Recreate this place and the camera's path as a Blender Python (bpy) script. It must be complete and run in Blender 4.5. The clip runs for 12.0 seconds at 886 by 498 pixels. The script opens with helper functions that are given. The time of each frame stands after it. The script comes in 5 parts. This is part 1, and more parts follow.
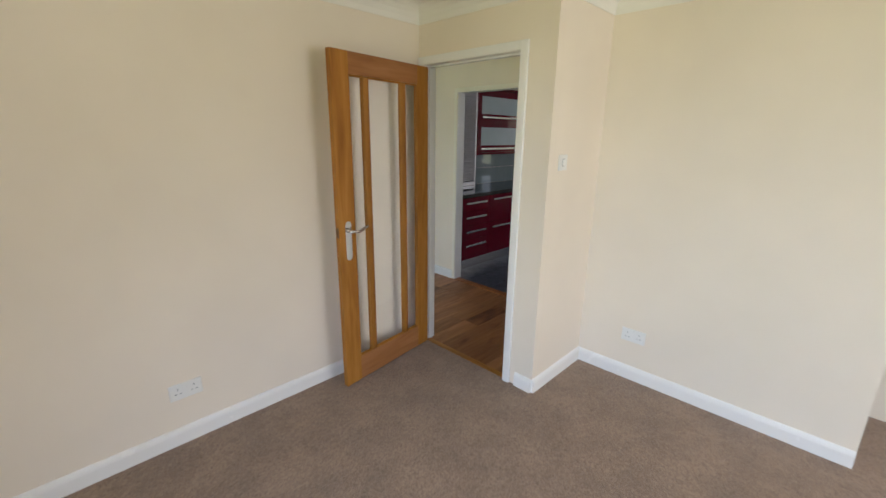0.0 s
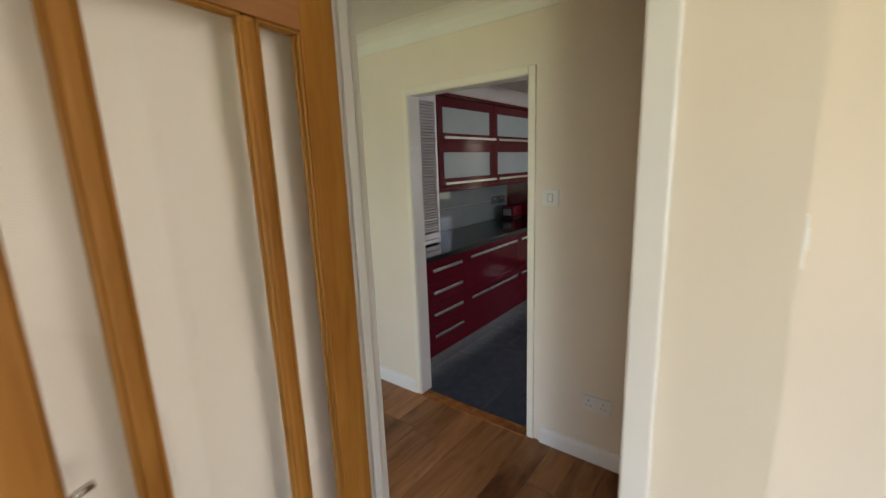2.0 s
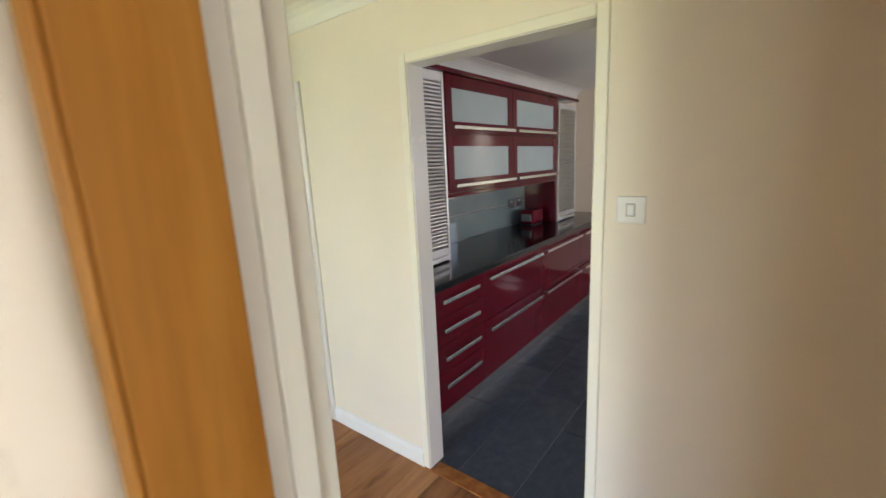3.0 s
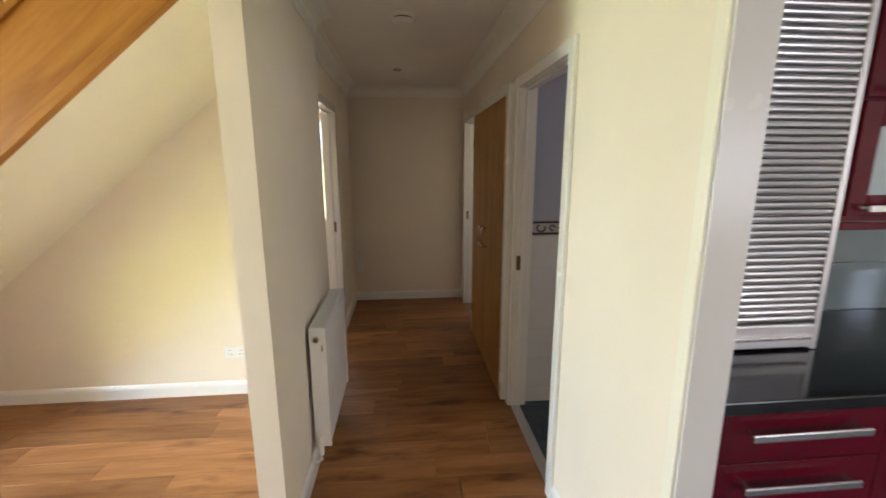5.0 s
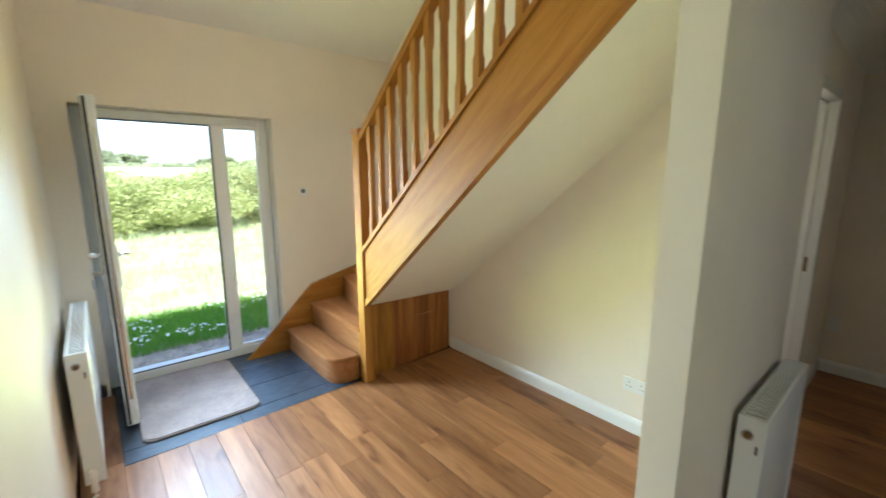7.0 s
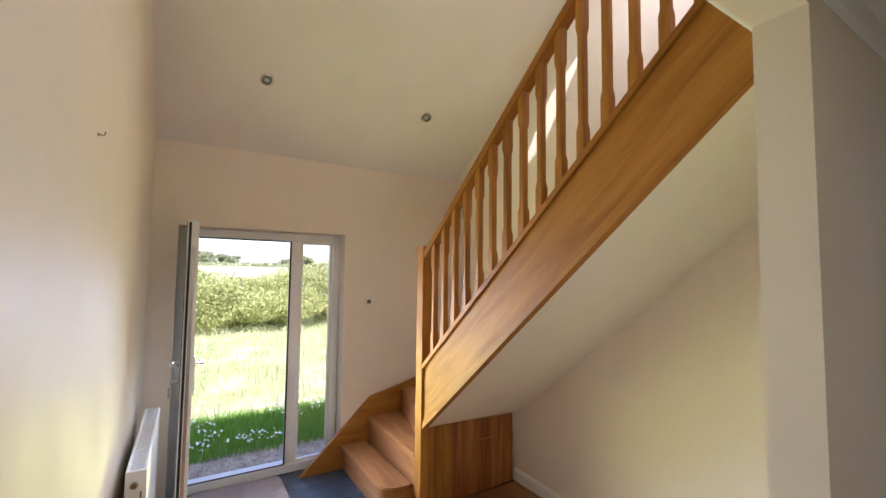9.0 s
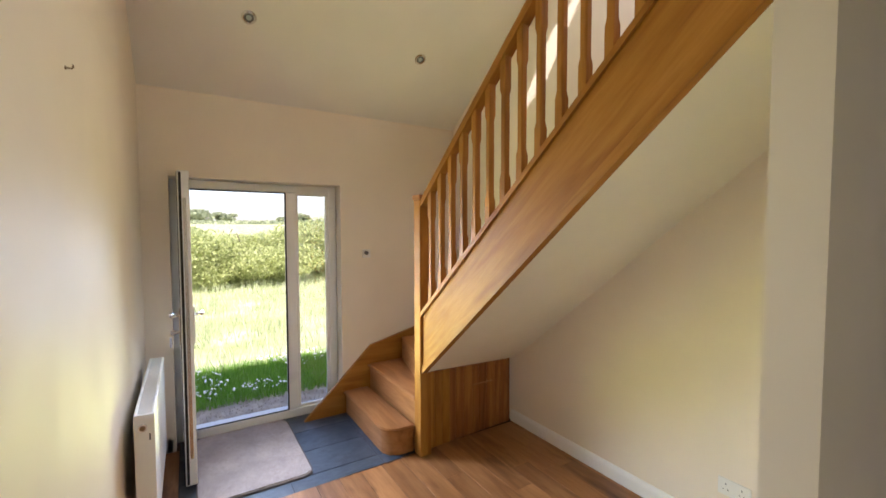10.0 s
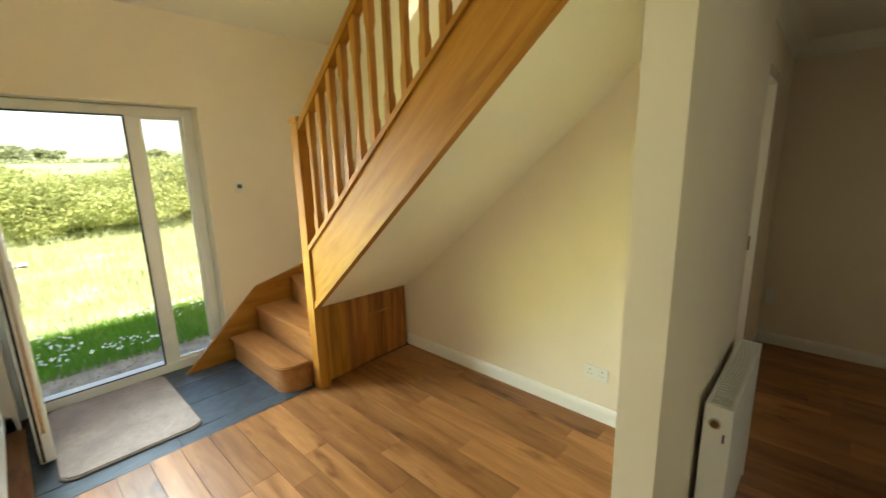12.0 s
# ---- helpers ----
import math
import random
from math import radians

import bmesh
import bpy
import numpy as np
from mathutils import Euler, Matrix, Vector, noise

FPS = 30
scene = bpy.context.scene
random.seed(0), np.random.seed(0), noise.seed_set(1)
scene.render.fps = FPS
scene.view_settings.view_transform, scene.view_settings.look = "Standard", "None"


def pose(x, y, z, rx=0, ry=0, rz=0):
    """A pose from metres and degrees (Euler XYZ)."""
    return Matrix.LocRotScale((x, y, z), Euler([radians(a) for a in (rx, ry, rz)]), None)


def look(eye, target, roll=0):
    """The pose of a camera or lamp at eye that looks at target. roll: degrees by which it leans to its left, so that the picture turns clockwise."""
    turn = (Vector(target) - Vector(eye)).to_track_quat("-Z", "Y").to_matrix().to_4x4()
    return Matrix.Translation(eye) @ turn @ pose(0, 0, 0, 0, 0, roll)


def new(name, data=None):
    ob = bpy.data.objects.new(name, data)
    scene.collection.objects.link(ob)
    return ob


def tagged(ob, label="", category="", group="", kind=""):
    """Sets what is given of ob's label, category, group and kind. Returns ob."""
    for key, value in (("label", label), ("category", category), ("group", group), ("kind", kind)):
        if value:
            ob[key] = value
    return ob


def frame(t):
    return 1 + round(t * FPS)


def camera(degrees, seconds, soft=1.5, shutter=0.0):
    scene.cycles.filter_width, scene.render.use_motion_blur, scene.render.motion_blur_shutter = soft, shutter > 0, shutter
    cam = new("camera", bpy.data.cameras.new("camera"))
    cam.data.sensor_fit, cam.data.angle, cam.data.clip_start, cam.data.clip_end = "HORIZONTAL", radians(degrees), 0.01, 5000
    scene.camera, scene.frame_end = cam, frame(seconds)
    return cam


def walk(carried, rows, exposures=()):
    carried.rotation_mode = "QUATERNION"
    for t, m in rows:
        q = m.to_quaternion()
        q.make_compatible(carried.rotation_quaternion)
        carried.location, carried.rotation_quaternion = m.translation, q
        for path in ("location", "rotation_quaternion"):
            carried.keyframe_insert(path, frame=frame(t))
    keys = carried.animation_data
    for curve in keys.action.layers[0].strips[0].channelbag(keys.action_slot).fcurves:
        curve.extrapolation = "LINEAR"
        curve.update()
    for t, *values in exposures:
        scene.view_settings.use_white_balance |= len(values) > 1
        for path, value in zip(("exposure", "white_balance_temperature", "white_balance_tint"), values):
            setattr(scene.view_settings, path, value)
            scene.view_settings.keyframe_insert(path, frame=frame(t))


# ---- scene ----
cam = camera(93.9, 12.0, shutter=0.35)

PATH = [
    (0, (-3.224, -1.734, 1.559), (-1.849, -0.384, 1.025), 0.7),
    (0.5, (-2.891, -1.433, 1.543), (-1.514, -0.071, 1.044), 0.8),
    (1, (-2.618, -1.091, 1.552), (-1.218, 0.258, 1.082), -1.0),
    (1.5, (-2.308, -0.746, 1.56), (-0.795, 0.486, 1.122), -1.6),
    (2, (-1.952, -0.498, 1.555), (-0.405, 0.703, 1.152), -2.1),
    (2.5, (-1.663, -0.192, 1.546), (-0.066, 0.938, 1.132), -2.1),
    (2.7, (-1.562, -0.103, 1.552), (0.027, 1.039, 1.139), -2.4),
    (4.3, (-0.768, 0.258, 1.497), (0.007, 2.062, 1.113), -0.8),
    (4.5, (-0.714, 0.29, 1.511), (-0.131, 2.165, 1.129), -0.4),
    (5, (-0.658, 0.41, 1.531), (-0.475, 2.361, 1.133), -0.1),
    (5.5, (-0.52, 0.498, 1.519), (-0.804, 2.442, 1.145), -1.2),
    (6, (-0.537, 0.587, 1.509), (-1.23, 2.431, 1.163), -1.1),
    (6.5, (-0.708, 0.695, 1.543), (-1.836, 2.311, 1.202), -0.8),
    (7, (-0.804, 0.762, 1.547), (-2.304, 2.035, 1.19), -0.0),
    (7.5, (-0.832, 0.835, 1.543), (-2.507, 1.878, 1.219), 0.4),
    (7.7, (-0.852, 0.823, 1.55), (-2.546, 1.857, 1.307), 0.8),
    (9.3, (-0.833, 0.792, 1.659), (-2.532, 1.837, 1.795), 0.5),
    (9.5, (-0.838, 0.804, 1.647), (-2.543, 1.847, 1.719), 0.3),
    (10, (-0.86, 0.817, 1.607), (-2.557, 1.871, 1.514), -0.1),
    (10.5, (-0.875, 0.827, 1.558), (-2.54, 1.912, 1.328), -0.2),
    (11, (-0.881, 0.84, 1.549), (-2.492, 1.979, 1.224), -0.4),
    (11.5, (-0.89, 0.843, 1.548), (-2.415, 2.081, 1.171), -0.6),
    (12, (-0.905, 0.86, 1.553), (-2.247, 2.284, 1.141), -1.4),
]
EXPOSURES = [(0, 0.88, 6000, 20), (0.5, 0.86, 6150, 22), (1.5, 0.88, 6400, 22), (2.0, 1.06, 6400, 22), (2.5, 1.56, 6250, 21), (4.5, 2.26, 6400, 21), (5.5, 2.18, 6050, 22), (6.0, 2.18, 5600, 21), (6.5, 2.3, 4900, 17), (7.0, 1.78, 5700, 8), (7.5, 1.40, 6500, 8), (9.5, 1.40, 6000, 33), (10.0, 1.38, 6350, 25), (10.5, 1.38, 6700, 16), (11, 1.40, 7100, 10), (12, 1.56, 7600, 4)]
walk(cam, [(t, look(eye, target, roll)) for t, eye, target, roll in PATH], EXPOSURES)

# ---- world and sun ----
SUN_WAY = Vector((1.0, -0.42, 1.50)).normalized()
world = bpy.data.worlds.new("sky")
scene.world = world
world.use_nodes = True
wn = world.node_tree.nodes
sky = wn.new("ShaderNodeTexSky")
sky.sky_type = "NISHITA"
sky.sun_disc = False
sky.sun_elevation = math.asin(SUN_WAY.z)
sky.sun_rotation = math.atan2(SUN_WAY.x, SUN_WAY.y)
sky.dust_density = 2.0
world.node_tree.links.new(sky.outputs[0], wn["Background"].inputs[0])
wn["Background"].inputs[1].default_value = 0.15
sun_data = bpy.data.lights.new("sun", "SUN")
sun_data.energy, sun_data.angle, sun_data.color = 5.0, radians(0.53), (1.0, 0.95, 0.86)
sun = new("sun", sun_data)
sun.matrix_world = look(SUN_WAY * 30, (0, 0, 0))


PITCH = 0.72


def roof_z(x):
    """Underside of the sloping ceiling."""
    return 2.60 + PITCH * (x + 4.38)


def daylight(name, eye, target, w, h, watts, colour=(0.93, 0.97, 1.0), spread=180):
    """The sky's light in the opening of a window."""
    data = bpy.data.lights.new(name, "AREA")
    data.shape, data.size, data.size_y, data.energy, data.color = "RECTANGLE", w, h, watts, colour
    data.spread = radians(spread)
    lamp = new(name, data)
    lamp.matrix_world = look(eye, target)
    return lamp


SKY, BOUNCE = (0.64, 0.82, 1.0), (0.97, 1.0, 0.46)
# sky light falls inwards and down, light off the sunlit grass rises
daylight("living_window_sky", (-4.60, -2.0, 1.25), (-3.60, -1.9, 0.42), 2.2, 1.6, 21, SKY, 112)
daylight("living_window_bounce", (-4.62, -2.0, 0.9), (-3.62, -1.9, 1.65), 2.2, 1.0, 7.5, BOUNCE, 112)
daylight("living_side_window_light", (-1.4, -4.93, 1.2), (-1.1, 0, 0.4), 1.3, 1.2, 23, (0.96, 0.97, 0.90))
daylight("kitchen_window_light", (2.65, -2.43, 1.5), (2.65, 2, 1.2), 2.4, 1.0, 12)
daylight("bathroom_window_light", (1.86, 2.3, 1.6), (0.2, 2.4, 1.2), 0.6, 0.8, 0.8)
daylight("bedroom_window_light", (-1.9, 5.10, 1.5), (-1.7, 3.0, 0.9), 0.85, 1.0, 2.7, (1.0, 0.88, 0.70))
daylight("far_room_window_light", (0.9, 5.04, 1.5), (0.8, 4.0, 1.2), 0.7, 0.9, 0.7, (1.0, 0.90, 0.74))
daylight("entrance_sky", (-4.22, 1.19, 1.30), (-3.22, 1.52, 0.72), 0.64, 0.9, 12.5, SKY, 112)
daylight("entrance_bounce", (-4.22, 1.19, 0.50), (-3.22, 1.62, 1.15), 0.64, 0.6, 6.4, (0.88, 1.0, 0.34), 112)
daylight("rooflight_light", (-2.10, 2.71, roof_z(-2.10) + 0.10), (-2.10 + 0.72, 2.66, roof_z(-2.10) - 0.9), 0.46, 0.26, 28)


# ---- materials ----
def material(name, build):
    m = bpy.data.materials.new(name)
    m.use_nodes = True
    nt = m.node_tree
    bsdf = nt.nodes["Principled BSDF"]
    build(nt, bsdf)
    return m


def noise_node(nt, scale, detail=4.0, stretch=None, rough=0.55, space="Object"):
    co = nt.nodes.new("ShaderNodeTexCoord")
    mp = nt.nodes.new("ShaderNodeMapping")
    mp.inputs["Scale"].default_value = stretch or (1, 1, 1)
    nz = nt.nodes.new("ShaderNodeTexNoise")
    nz.inputs["Scale"].default_value, nz.inputs["Detail"].default_value = scale, detail
    nz.inputs["Roughness"].default_value = rough
    nt.links.new(co.outputs[space], mp.inputs[0])
    nt.links.new(mp.outputs[0], nz.inputs["Vector"])
    return nz


def ramp(nt, source, stops):
    r = nt.nodes.new("ShaderNodeValToRGB")
    while len(r.color_ramp.elements) < len(stops):
        r.color_ramp.elements.new(0.5)
    for e, (p, c) in zip(r.color_ramp.elements, stops):
        e.position, e.color = p, (*c, 1)
    nt.links.new(source, r.inputs[0])
    return r


def mix(nt, kind, fac, a, b):
    n = nt.nodes.new("ShaderNodeMix")
    n.data_type, n.blend_type = "RGBA", kind
    if isinstance(fac, float):
        n.inputs[0].default_value = fac
    else:
        nt.links.new(fac, n.inputs[0])
    nt.links.new(a, n.inputs[6])
    nt.links.new(b, n.inputs[7])
    return n.outputs[2]


def bump(nt, bsdf, source, strength, distance=0.002):
    b = nt.nodes.new("ShaderNodeBump")
    b.inputs["Strength"].default_value, b.inputs["Distance"].default_value = strength, distance
    nt.links.new(source, b.inputs["Height"])
    nt.links.new(b.outputs[0], bsdf.inputs["Normal"])


def painted(name, colour, rough=0.5, vary=0.04, grain=90, strength=0.12, dist=0.0015):
    """Rolled paint on plaster or board: faint orange peel, faint patches."""
    def build(nt, bsdf):
        big = noise_node(nt, 1.3, 3)
        lo, hi = [c * (1 - vary) for c in colour], [min(1, c * (1 + vary)) for c in colour]
        r = ramp(nt, big.outputs[0], [(0.3, lo), (0.7, hi)])
        nt.links.new(r.outputs[0], bsdf.inputs["Base Color"])
        fine = noise_node(nt, grain, 3)
        rr = ramp(nt, noise_node(nt, 4.0, 4).outputs[0], [(0.3, [rough * 0.88] * 3), (0.7, [min(1, rough * 1.12)] * 3)])
        nt.links.new(rr.outputs[0], bsdf.inputs["Roughness"])
        bump(nt, bsdf, fine.outputs[0], strength, dist)
    return material(name, build)


def wood(name, dark, mid, light, axis, rough=0.35, coat=0.0, scale=1.0, rake=0.0, streaky=0.3, knots=False, spread=0.10):
    """Grain along one axis, finer streaks across it, tone by piece."""
    def build(nt, bsdf):
        st = [9.0, 9.0, 9.0]
        st[axis] = 1.0
        info = nt.nodes.new("ShaderNodeObjectInfo")
        co = nt.nodes.new("ShaderNodeTexCoord")
        geo = nt.nodes.new("ShaderNodeNewGeometry")
        shift = nt.nodes.new("ShaderNodeVectorMath")
        shift.operation = "MULTIPLY_ADD"
        tone = nt.nodes.new("ShaderNodeMath")
        tone.operation = "ADD"
        nt.links.new(info.outputs["Random"], tone.inputs[0])
        nt.links.new(geo.outputs["Random Per Island"], tone.inputs[1])
        half = nt.nodes.new("ShaderNodeMath")
        half.operation = "MULTIPLY"
        half.inputs[1].default_value = 0.5
        nt.links.new(tone.outputs[0], half.inputs[0])
        nt.links.new(tone.outputs[0], shift.inputs[0])
        shift.inputs[1].default_value = (7.3, 5.1, 3.7)
        nt.links.new(co.outputs["Object"], shift.inputs[2])
        mp = nt.nodes.new("ShaderNodeMapping")
        mp.inputs["Scale"].default_value = st
        turn = nt.nodes.new("ShaderNodeMapping")
        turn.inputs["Rotation"].default_value = (0, rake, 0)
        nt.links.new(shift.outputs[0], turn.inputs[0])
        nt.links.new(turn.outputs[0], mp.inputs[0])
        warp = nt.nodes.new("ShaderNodeTexNoise")
        warp.inputs["Scale"].default_value, warp.inputs["Detail"].default_value = 1.4 * scale, 5
        warp.inputs["Distortion"].default_value = 0.9
        nt.links.new(mp.outputs[0], warp.inputs["Vector"])
        streak = nt.nodes.new("ShaderNodeTexNoise")
        streak.inputs["Scale"].default_value, streak.inputs["Detail"].default_value = 9.0 * scale, 3
        nt.links.new(mp.outputs[0], streak.inputs["Vector"])
        a = ramp(nt, warp.outputs[0], [(0.28, dark), (0.5, mid), (0.72, light)])
        b = ramp(nt, streak.outputs[0], [(0.35, (0.78, 0.74, 0.70)), (0.6, (1.0, 1.0, 1.0))])
        col = mix(nt, "MULTIPLY", streaky, a.outputs[0], b.outputs[0])
        if knots:
            kn = nt.nodes.new("ShaderNodeTexNoise")
            kn.inputs["Scale"].default_value, kn.inputs["Detail"].default_value = 3.2, 3
            km = nt.nodes.new("ShaderNodeMapping")
            km.inputs["Scale"].default_value = (1.0, 3.2, 1.0)
            nt.links.new(shift.outputs[0], km.inputs[0])
            nt.links.new(km.outputs[0], kn.inputs["Vector"])
            kr = ramp(nt, kn.outputs[0], [(0.57, (1, 1, 1)), (0.65, (0.74, 0.68, 0.64)), (0.73, (0.34, 0.26, 0.22))])
            col = mix(nt, "MULTIPLY", 0.85, col, kr.outputs[0])
        t2 = ramp(nt, half.outputs[0], [(0.12, (1 - spread, 1 - spread * 1.1, 1 - spread * 1.2)), (0.88, (1 + spread, 1 + spread, 1 + spread))])
        col = mix(nt, "MULTIPLY", 1.0, col, t2.outputs[0])
        nt.links.new(col, bsdf.inputs["Base Color"])
        rr = ramp(nt, streak.outputs[0], [(0.3, [rough * 1.2] * 3), (0.7, [rough * 0.85] * 3)])
        nt.links.new(rr.outputs[0], bsdf.inputs["Roughness"])
        bsdf.inputs["Specular IOR Level"].default_value = 0.38
        bsdf.inputs["Coat Weight"].default_value = coat
        bsdf.inputs["Coat Roughness"].default_value = 0.15
        bump(nt, bsdf, streak.outputs[0], 0.12, 0.0006)
    return material(name, build)


def plain(name, colour, rough=0.4, metal=0.0, fine=60.0, strength=0.05, vary=0.06, coat=0.0):
    def build(nt, bsdf):
        nz = noise_node(nt, 6.0, 4)
        lo, hi = [c * (1 - vary) for c in colour], [min(1, c * (1 + vary)) for c in colour]
        r = ramp(nt, nz.outputs[0], [(0.3, lo), (0.7, hi)])
        nt.links.new(r.outputs[0], bsdf.inputs["Base Color"])
        bsdf.inputs["Roughness"].default_value = rough
        bsdf.inputs["Metallic"].default_value = metal
        bsdf.inputs["Coat Weight"].default_value = coat
        bsdf.inputs["Coat Roughness"].default_value = 0.05
        bump(nt, bsdf, noise_node(nt, fine, 3).outputs[0], strength, 0.001)
    return material(name, build)


def pile(name, dark, mid, light, scale, strength):
    """Carpet and mat pile: tufts, with tracks of pile lying two ways."""
    def build(nt, bsdf):
        tuft = noise_node(nt, scale, 3, rough=0.75)
        a = ramp(nt, tuft.outputs[0], [(0.3, dark), (0.5, mid), (0.7, light)])
        lie = ramp(nt, noise_node(nt, 4.5, 5, rough=0.65).outputs[0], [(0.36, (0.74, 0.73, 0.72)), (0.64, (1.08, 1.06, 1.04))])
        speck = ramp(nt, noise_node(nt, 34.0, 6, rough=0.85).outputs[0], [(0.30, (0.45, 0.43, 0.41)), (0.46, (1, 1, 1)), (0.68, (1.25, 1.22, 1.2))])
        col = mix(nt, "MULTIPLY", 0.8, a.outputs[0], lie.outputs[0])
        col = mix(nt, "MULTIPLY", 0.6, col, speck.outputs[0])
        nt.links.new(col, bsdf.inputs["Base Color"])
        bsdf.inputs["Roughness"].default_value = 0.95
        bsdf.inputs["Sheen Weight"].default_value = 0.25
        bump(nt, bsdf, tuft.outputs[0], strength, 0.006)
    return material(name, build)


def glass(name, colour=(1, 1, 1), rough=0.0):
    def build(nt, bsdf):
        bsdf.inputs["Base Color"].default_value = (*colour, 1)
        bsdf.inputs["Transmission Weight"].default_value = 1.0
        bsdf.inputs["Roughness"].default_value = rough
        bsdf.inputs["IOR"].default_value = 1.45
    return material(name, build)


M_WALL = painted("cream_wall_paint", (0.82, 0.735, 0.615), 0.60)
M_WALL.node_tree.nodes["Principled BSDF"].inputs["Specular IOR Level"].default_value = 0.20
M_CEIL = painted("white_ceiling_paint", (0.82, 0.79, 0.74), 0.8)
M_SOFFIT = painted("soffit_paint", (0.80, 0.75, 0.64), 0.7)
M_COVE = painted("white_coving", (0.84, 0.82, 0.76), 0.6, grain=60)
M_TRIM = painted("white_gloss_trim", (0.84, 0.83, 0.80), 0.25, 0.02, 40, 0.05)
# cream tone puts the yellow-green light bounced off the grass into the trim
M_BOUNCE_TRIM = painted("bounce_tinted_trim", (0.83, 0.78, 0.66), 0.45, 0.02, 40, 0.05)
M_WHITE = painted("white_enamel", (0.82, 0.82, 0.79), 0.42, 0.02, 50, 0.03)
M_PVC = painted("white_pvc", (0.82, 0.83, 0.82), 0.3, 0.02, 30, 0.02)
M_PLASTIC = painted("white_plastic", (0.80, 0.79, 0.75), 0.35, 0.02, 30, 0.02)
M_CARPET = pile("brown_carpet", (0.17, 0.11, 0.072), (0.28, 0.19, 0.128), (0.38, 0.275, 0.19), 130, 0.7)
M_MAT = pile("beige_mat", (0.24, 0.19, 0.17), (0.38, 0.31, 0.28), (0.48, 0.40, 0.365), 260, 0.7)
M_MAT_EDGE = pile("brown_mat_edge", (0.05, 0.035, 0.03), (0.08, 0.06, 0.05), (0.12, 0.09, 0.07), 200, 0.4)
M_OAK_RAKE = wood("oak_raking", (0.25, 0.094, 0.012), (0.34, 0.140, 0.020), (0.41, 0.182, 0.034), 0, 0.55, rake=math.atan(0.832))
M_OAK_Z = wood("oak_upright", (0.25, 0.096, 0.014), (0.36, 0.152, 0.024), (0.43, 0.198, 0.040), 2, 0.50)
M_OAK_X = wood("oak_along", (0.25, 0.098, 0.030), (0.35, 0.150, 0.052), (0.42, 0.195, 0.075), 0, 0.34)
M_OAK_Y = wood("oak_across", (0.25, 0.096, 0.014), (0.36, 0.152, 0.024), (0.43, 0.198, 0.040), 1, 0.36)
M_OAK_VENEER = wood("oak_veneer", (0.29, 0.13, 0.030), (0.38, 0.18, 0.044), (0.45, 0.22, 0.060), 2, 0.4)
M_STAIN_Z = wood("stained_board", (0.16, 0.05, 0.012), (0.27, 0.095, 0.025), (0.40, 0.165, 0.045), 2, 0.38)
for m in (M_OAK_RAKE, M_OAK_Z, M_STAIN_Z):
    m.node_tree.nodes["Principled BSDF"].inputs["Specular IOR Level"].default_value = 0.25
M_PLANK = wood("oak_plank", (0.20, 0.080, 0.026), (0.31, 0.136, 0.048), (0.41, 0.195, 0.076), 0, 0.40, 0.0, 0.8, 0.0, 0.4, True, 0.40)
M_CHROME = plain("chrome", (0.72, 0.70, 0.67), 0.12, 1.0, 40, 0.02, 0.03)
M_STEEL = plain("brushed_steel", (0.72, 0.71, 0.70), 0.26, 1.0, 120, 0.05, 0.05)
M_DARK_STEEL = plain("dark_steel", (0.22, 0.22, 0.22), 0.35, 1.0, 120, 0.05, 0.05)
M_BRONZE = plain("dark_brass", (0.20, 0.13, 0.07), 0.35, 1.0, 80, 0.05)
M_ALU = plain("satin_aluminium", (0.76, 0.75, 0.74), 0.40, 0.8, 120, 0.04, 0.04)
M_SLAT = plain("brushed_shutter_aluminium", (0.62, 0.61, 0.61), 0.30, 1.0, 140, 0.03, 0.04)
M_BURGUNDY = plain("burgundy_gloss", (0.115, 0.0035, 0.012), 0.10, 0.0, 3, 0.02, 0.08)
M_BURGUNDY.node_tree.nodes["Principled BSDF"].inputs["IOR"].default_value = 1.38
M_WORKTOP = plain("black_worktop", (0.012, 0.013, 0.014), 0.12, 0.0, 300, 0.05, 0.3)
M_SPLASH = plain("grey_glass_splashback", (0.20, 0.25, 0.25), 0.06, 0.0, 2, 0.01, 0.05, 0.5)
M_FROST = plain("frosted_glass", (0.44, 0.52, 0.52), 0.22, 0.0, 60, 0.02, 0.03, 0.2)
M_BLACK = plain("black_rubber", (0.012, 0.012, 0.012), 0.5)
M_LIGHTGREY = plain("pale_grey_plastic", (0.42, 0.42, 0.41), 0.5)
M_GREY = plain("grey_socket_pin", (0.10, 0.10, 0.10), 0.5)


def slate(nt, bsdf):
    info = nt.nodes.new("ShaderNodeObjectInfo")
    nz = noise_node(nt, 7.0, 6, rough=0.65, space="Generated")
    # extra blue in the base colour stands in for reflected sky
    a = ramp(nt, nz.outputs[0], [(0.25, (0.020, 0.029, 0.042)), (0.55, (0.042, 0.056, 0.076)), (0.8, (0.070, 0.086, 0.108))])
    t = ramp(nt, info.outputs["Random"], [(0, (0.75, 0.78, 0.82)), (1, (1.15, 1.12, 1.08))])
    nt.links.new(mix(nt, "MULTIPLY", 1.0, a.outputs[0], t.outputs[0]), bsdf.inputs["Base Color"])
    rr = ramp(nt, noise_node(nt, 11.0, 5).outputs[0], [(0.3, (0.28, 0.28, 0.28)), (0.7, (0.5, 0.5, 0.5))])
    nt.links.new(rr.outputs[0], bsdf.inputs["Roughness"])
    bump(nt, bsdf, noise_node(nt, 16.0, 7, rough=0.7).outputs[0], 0.35, 0.004)


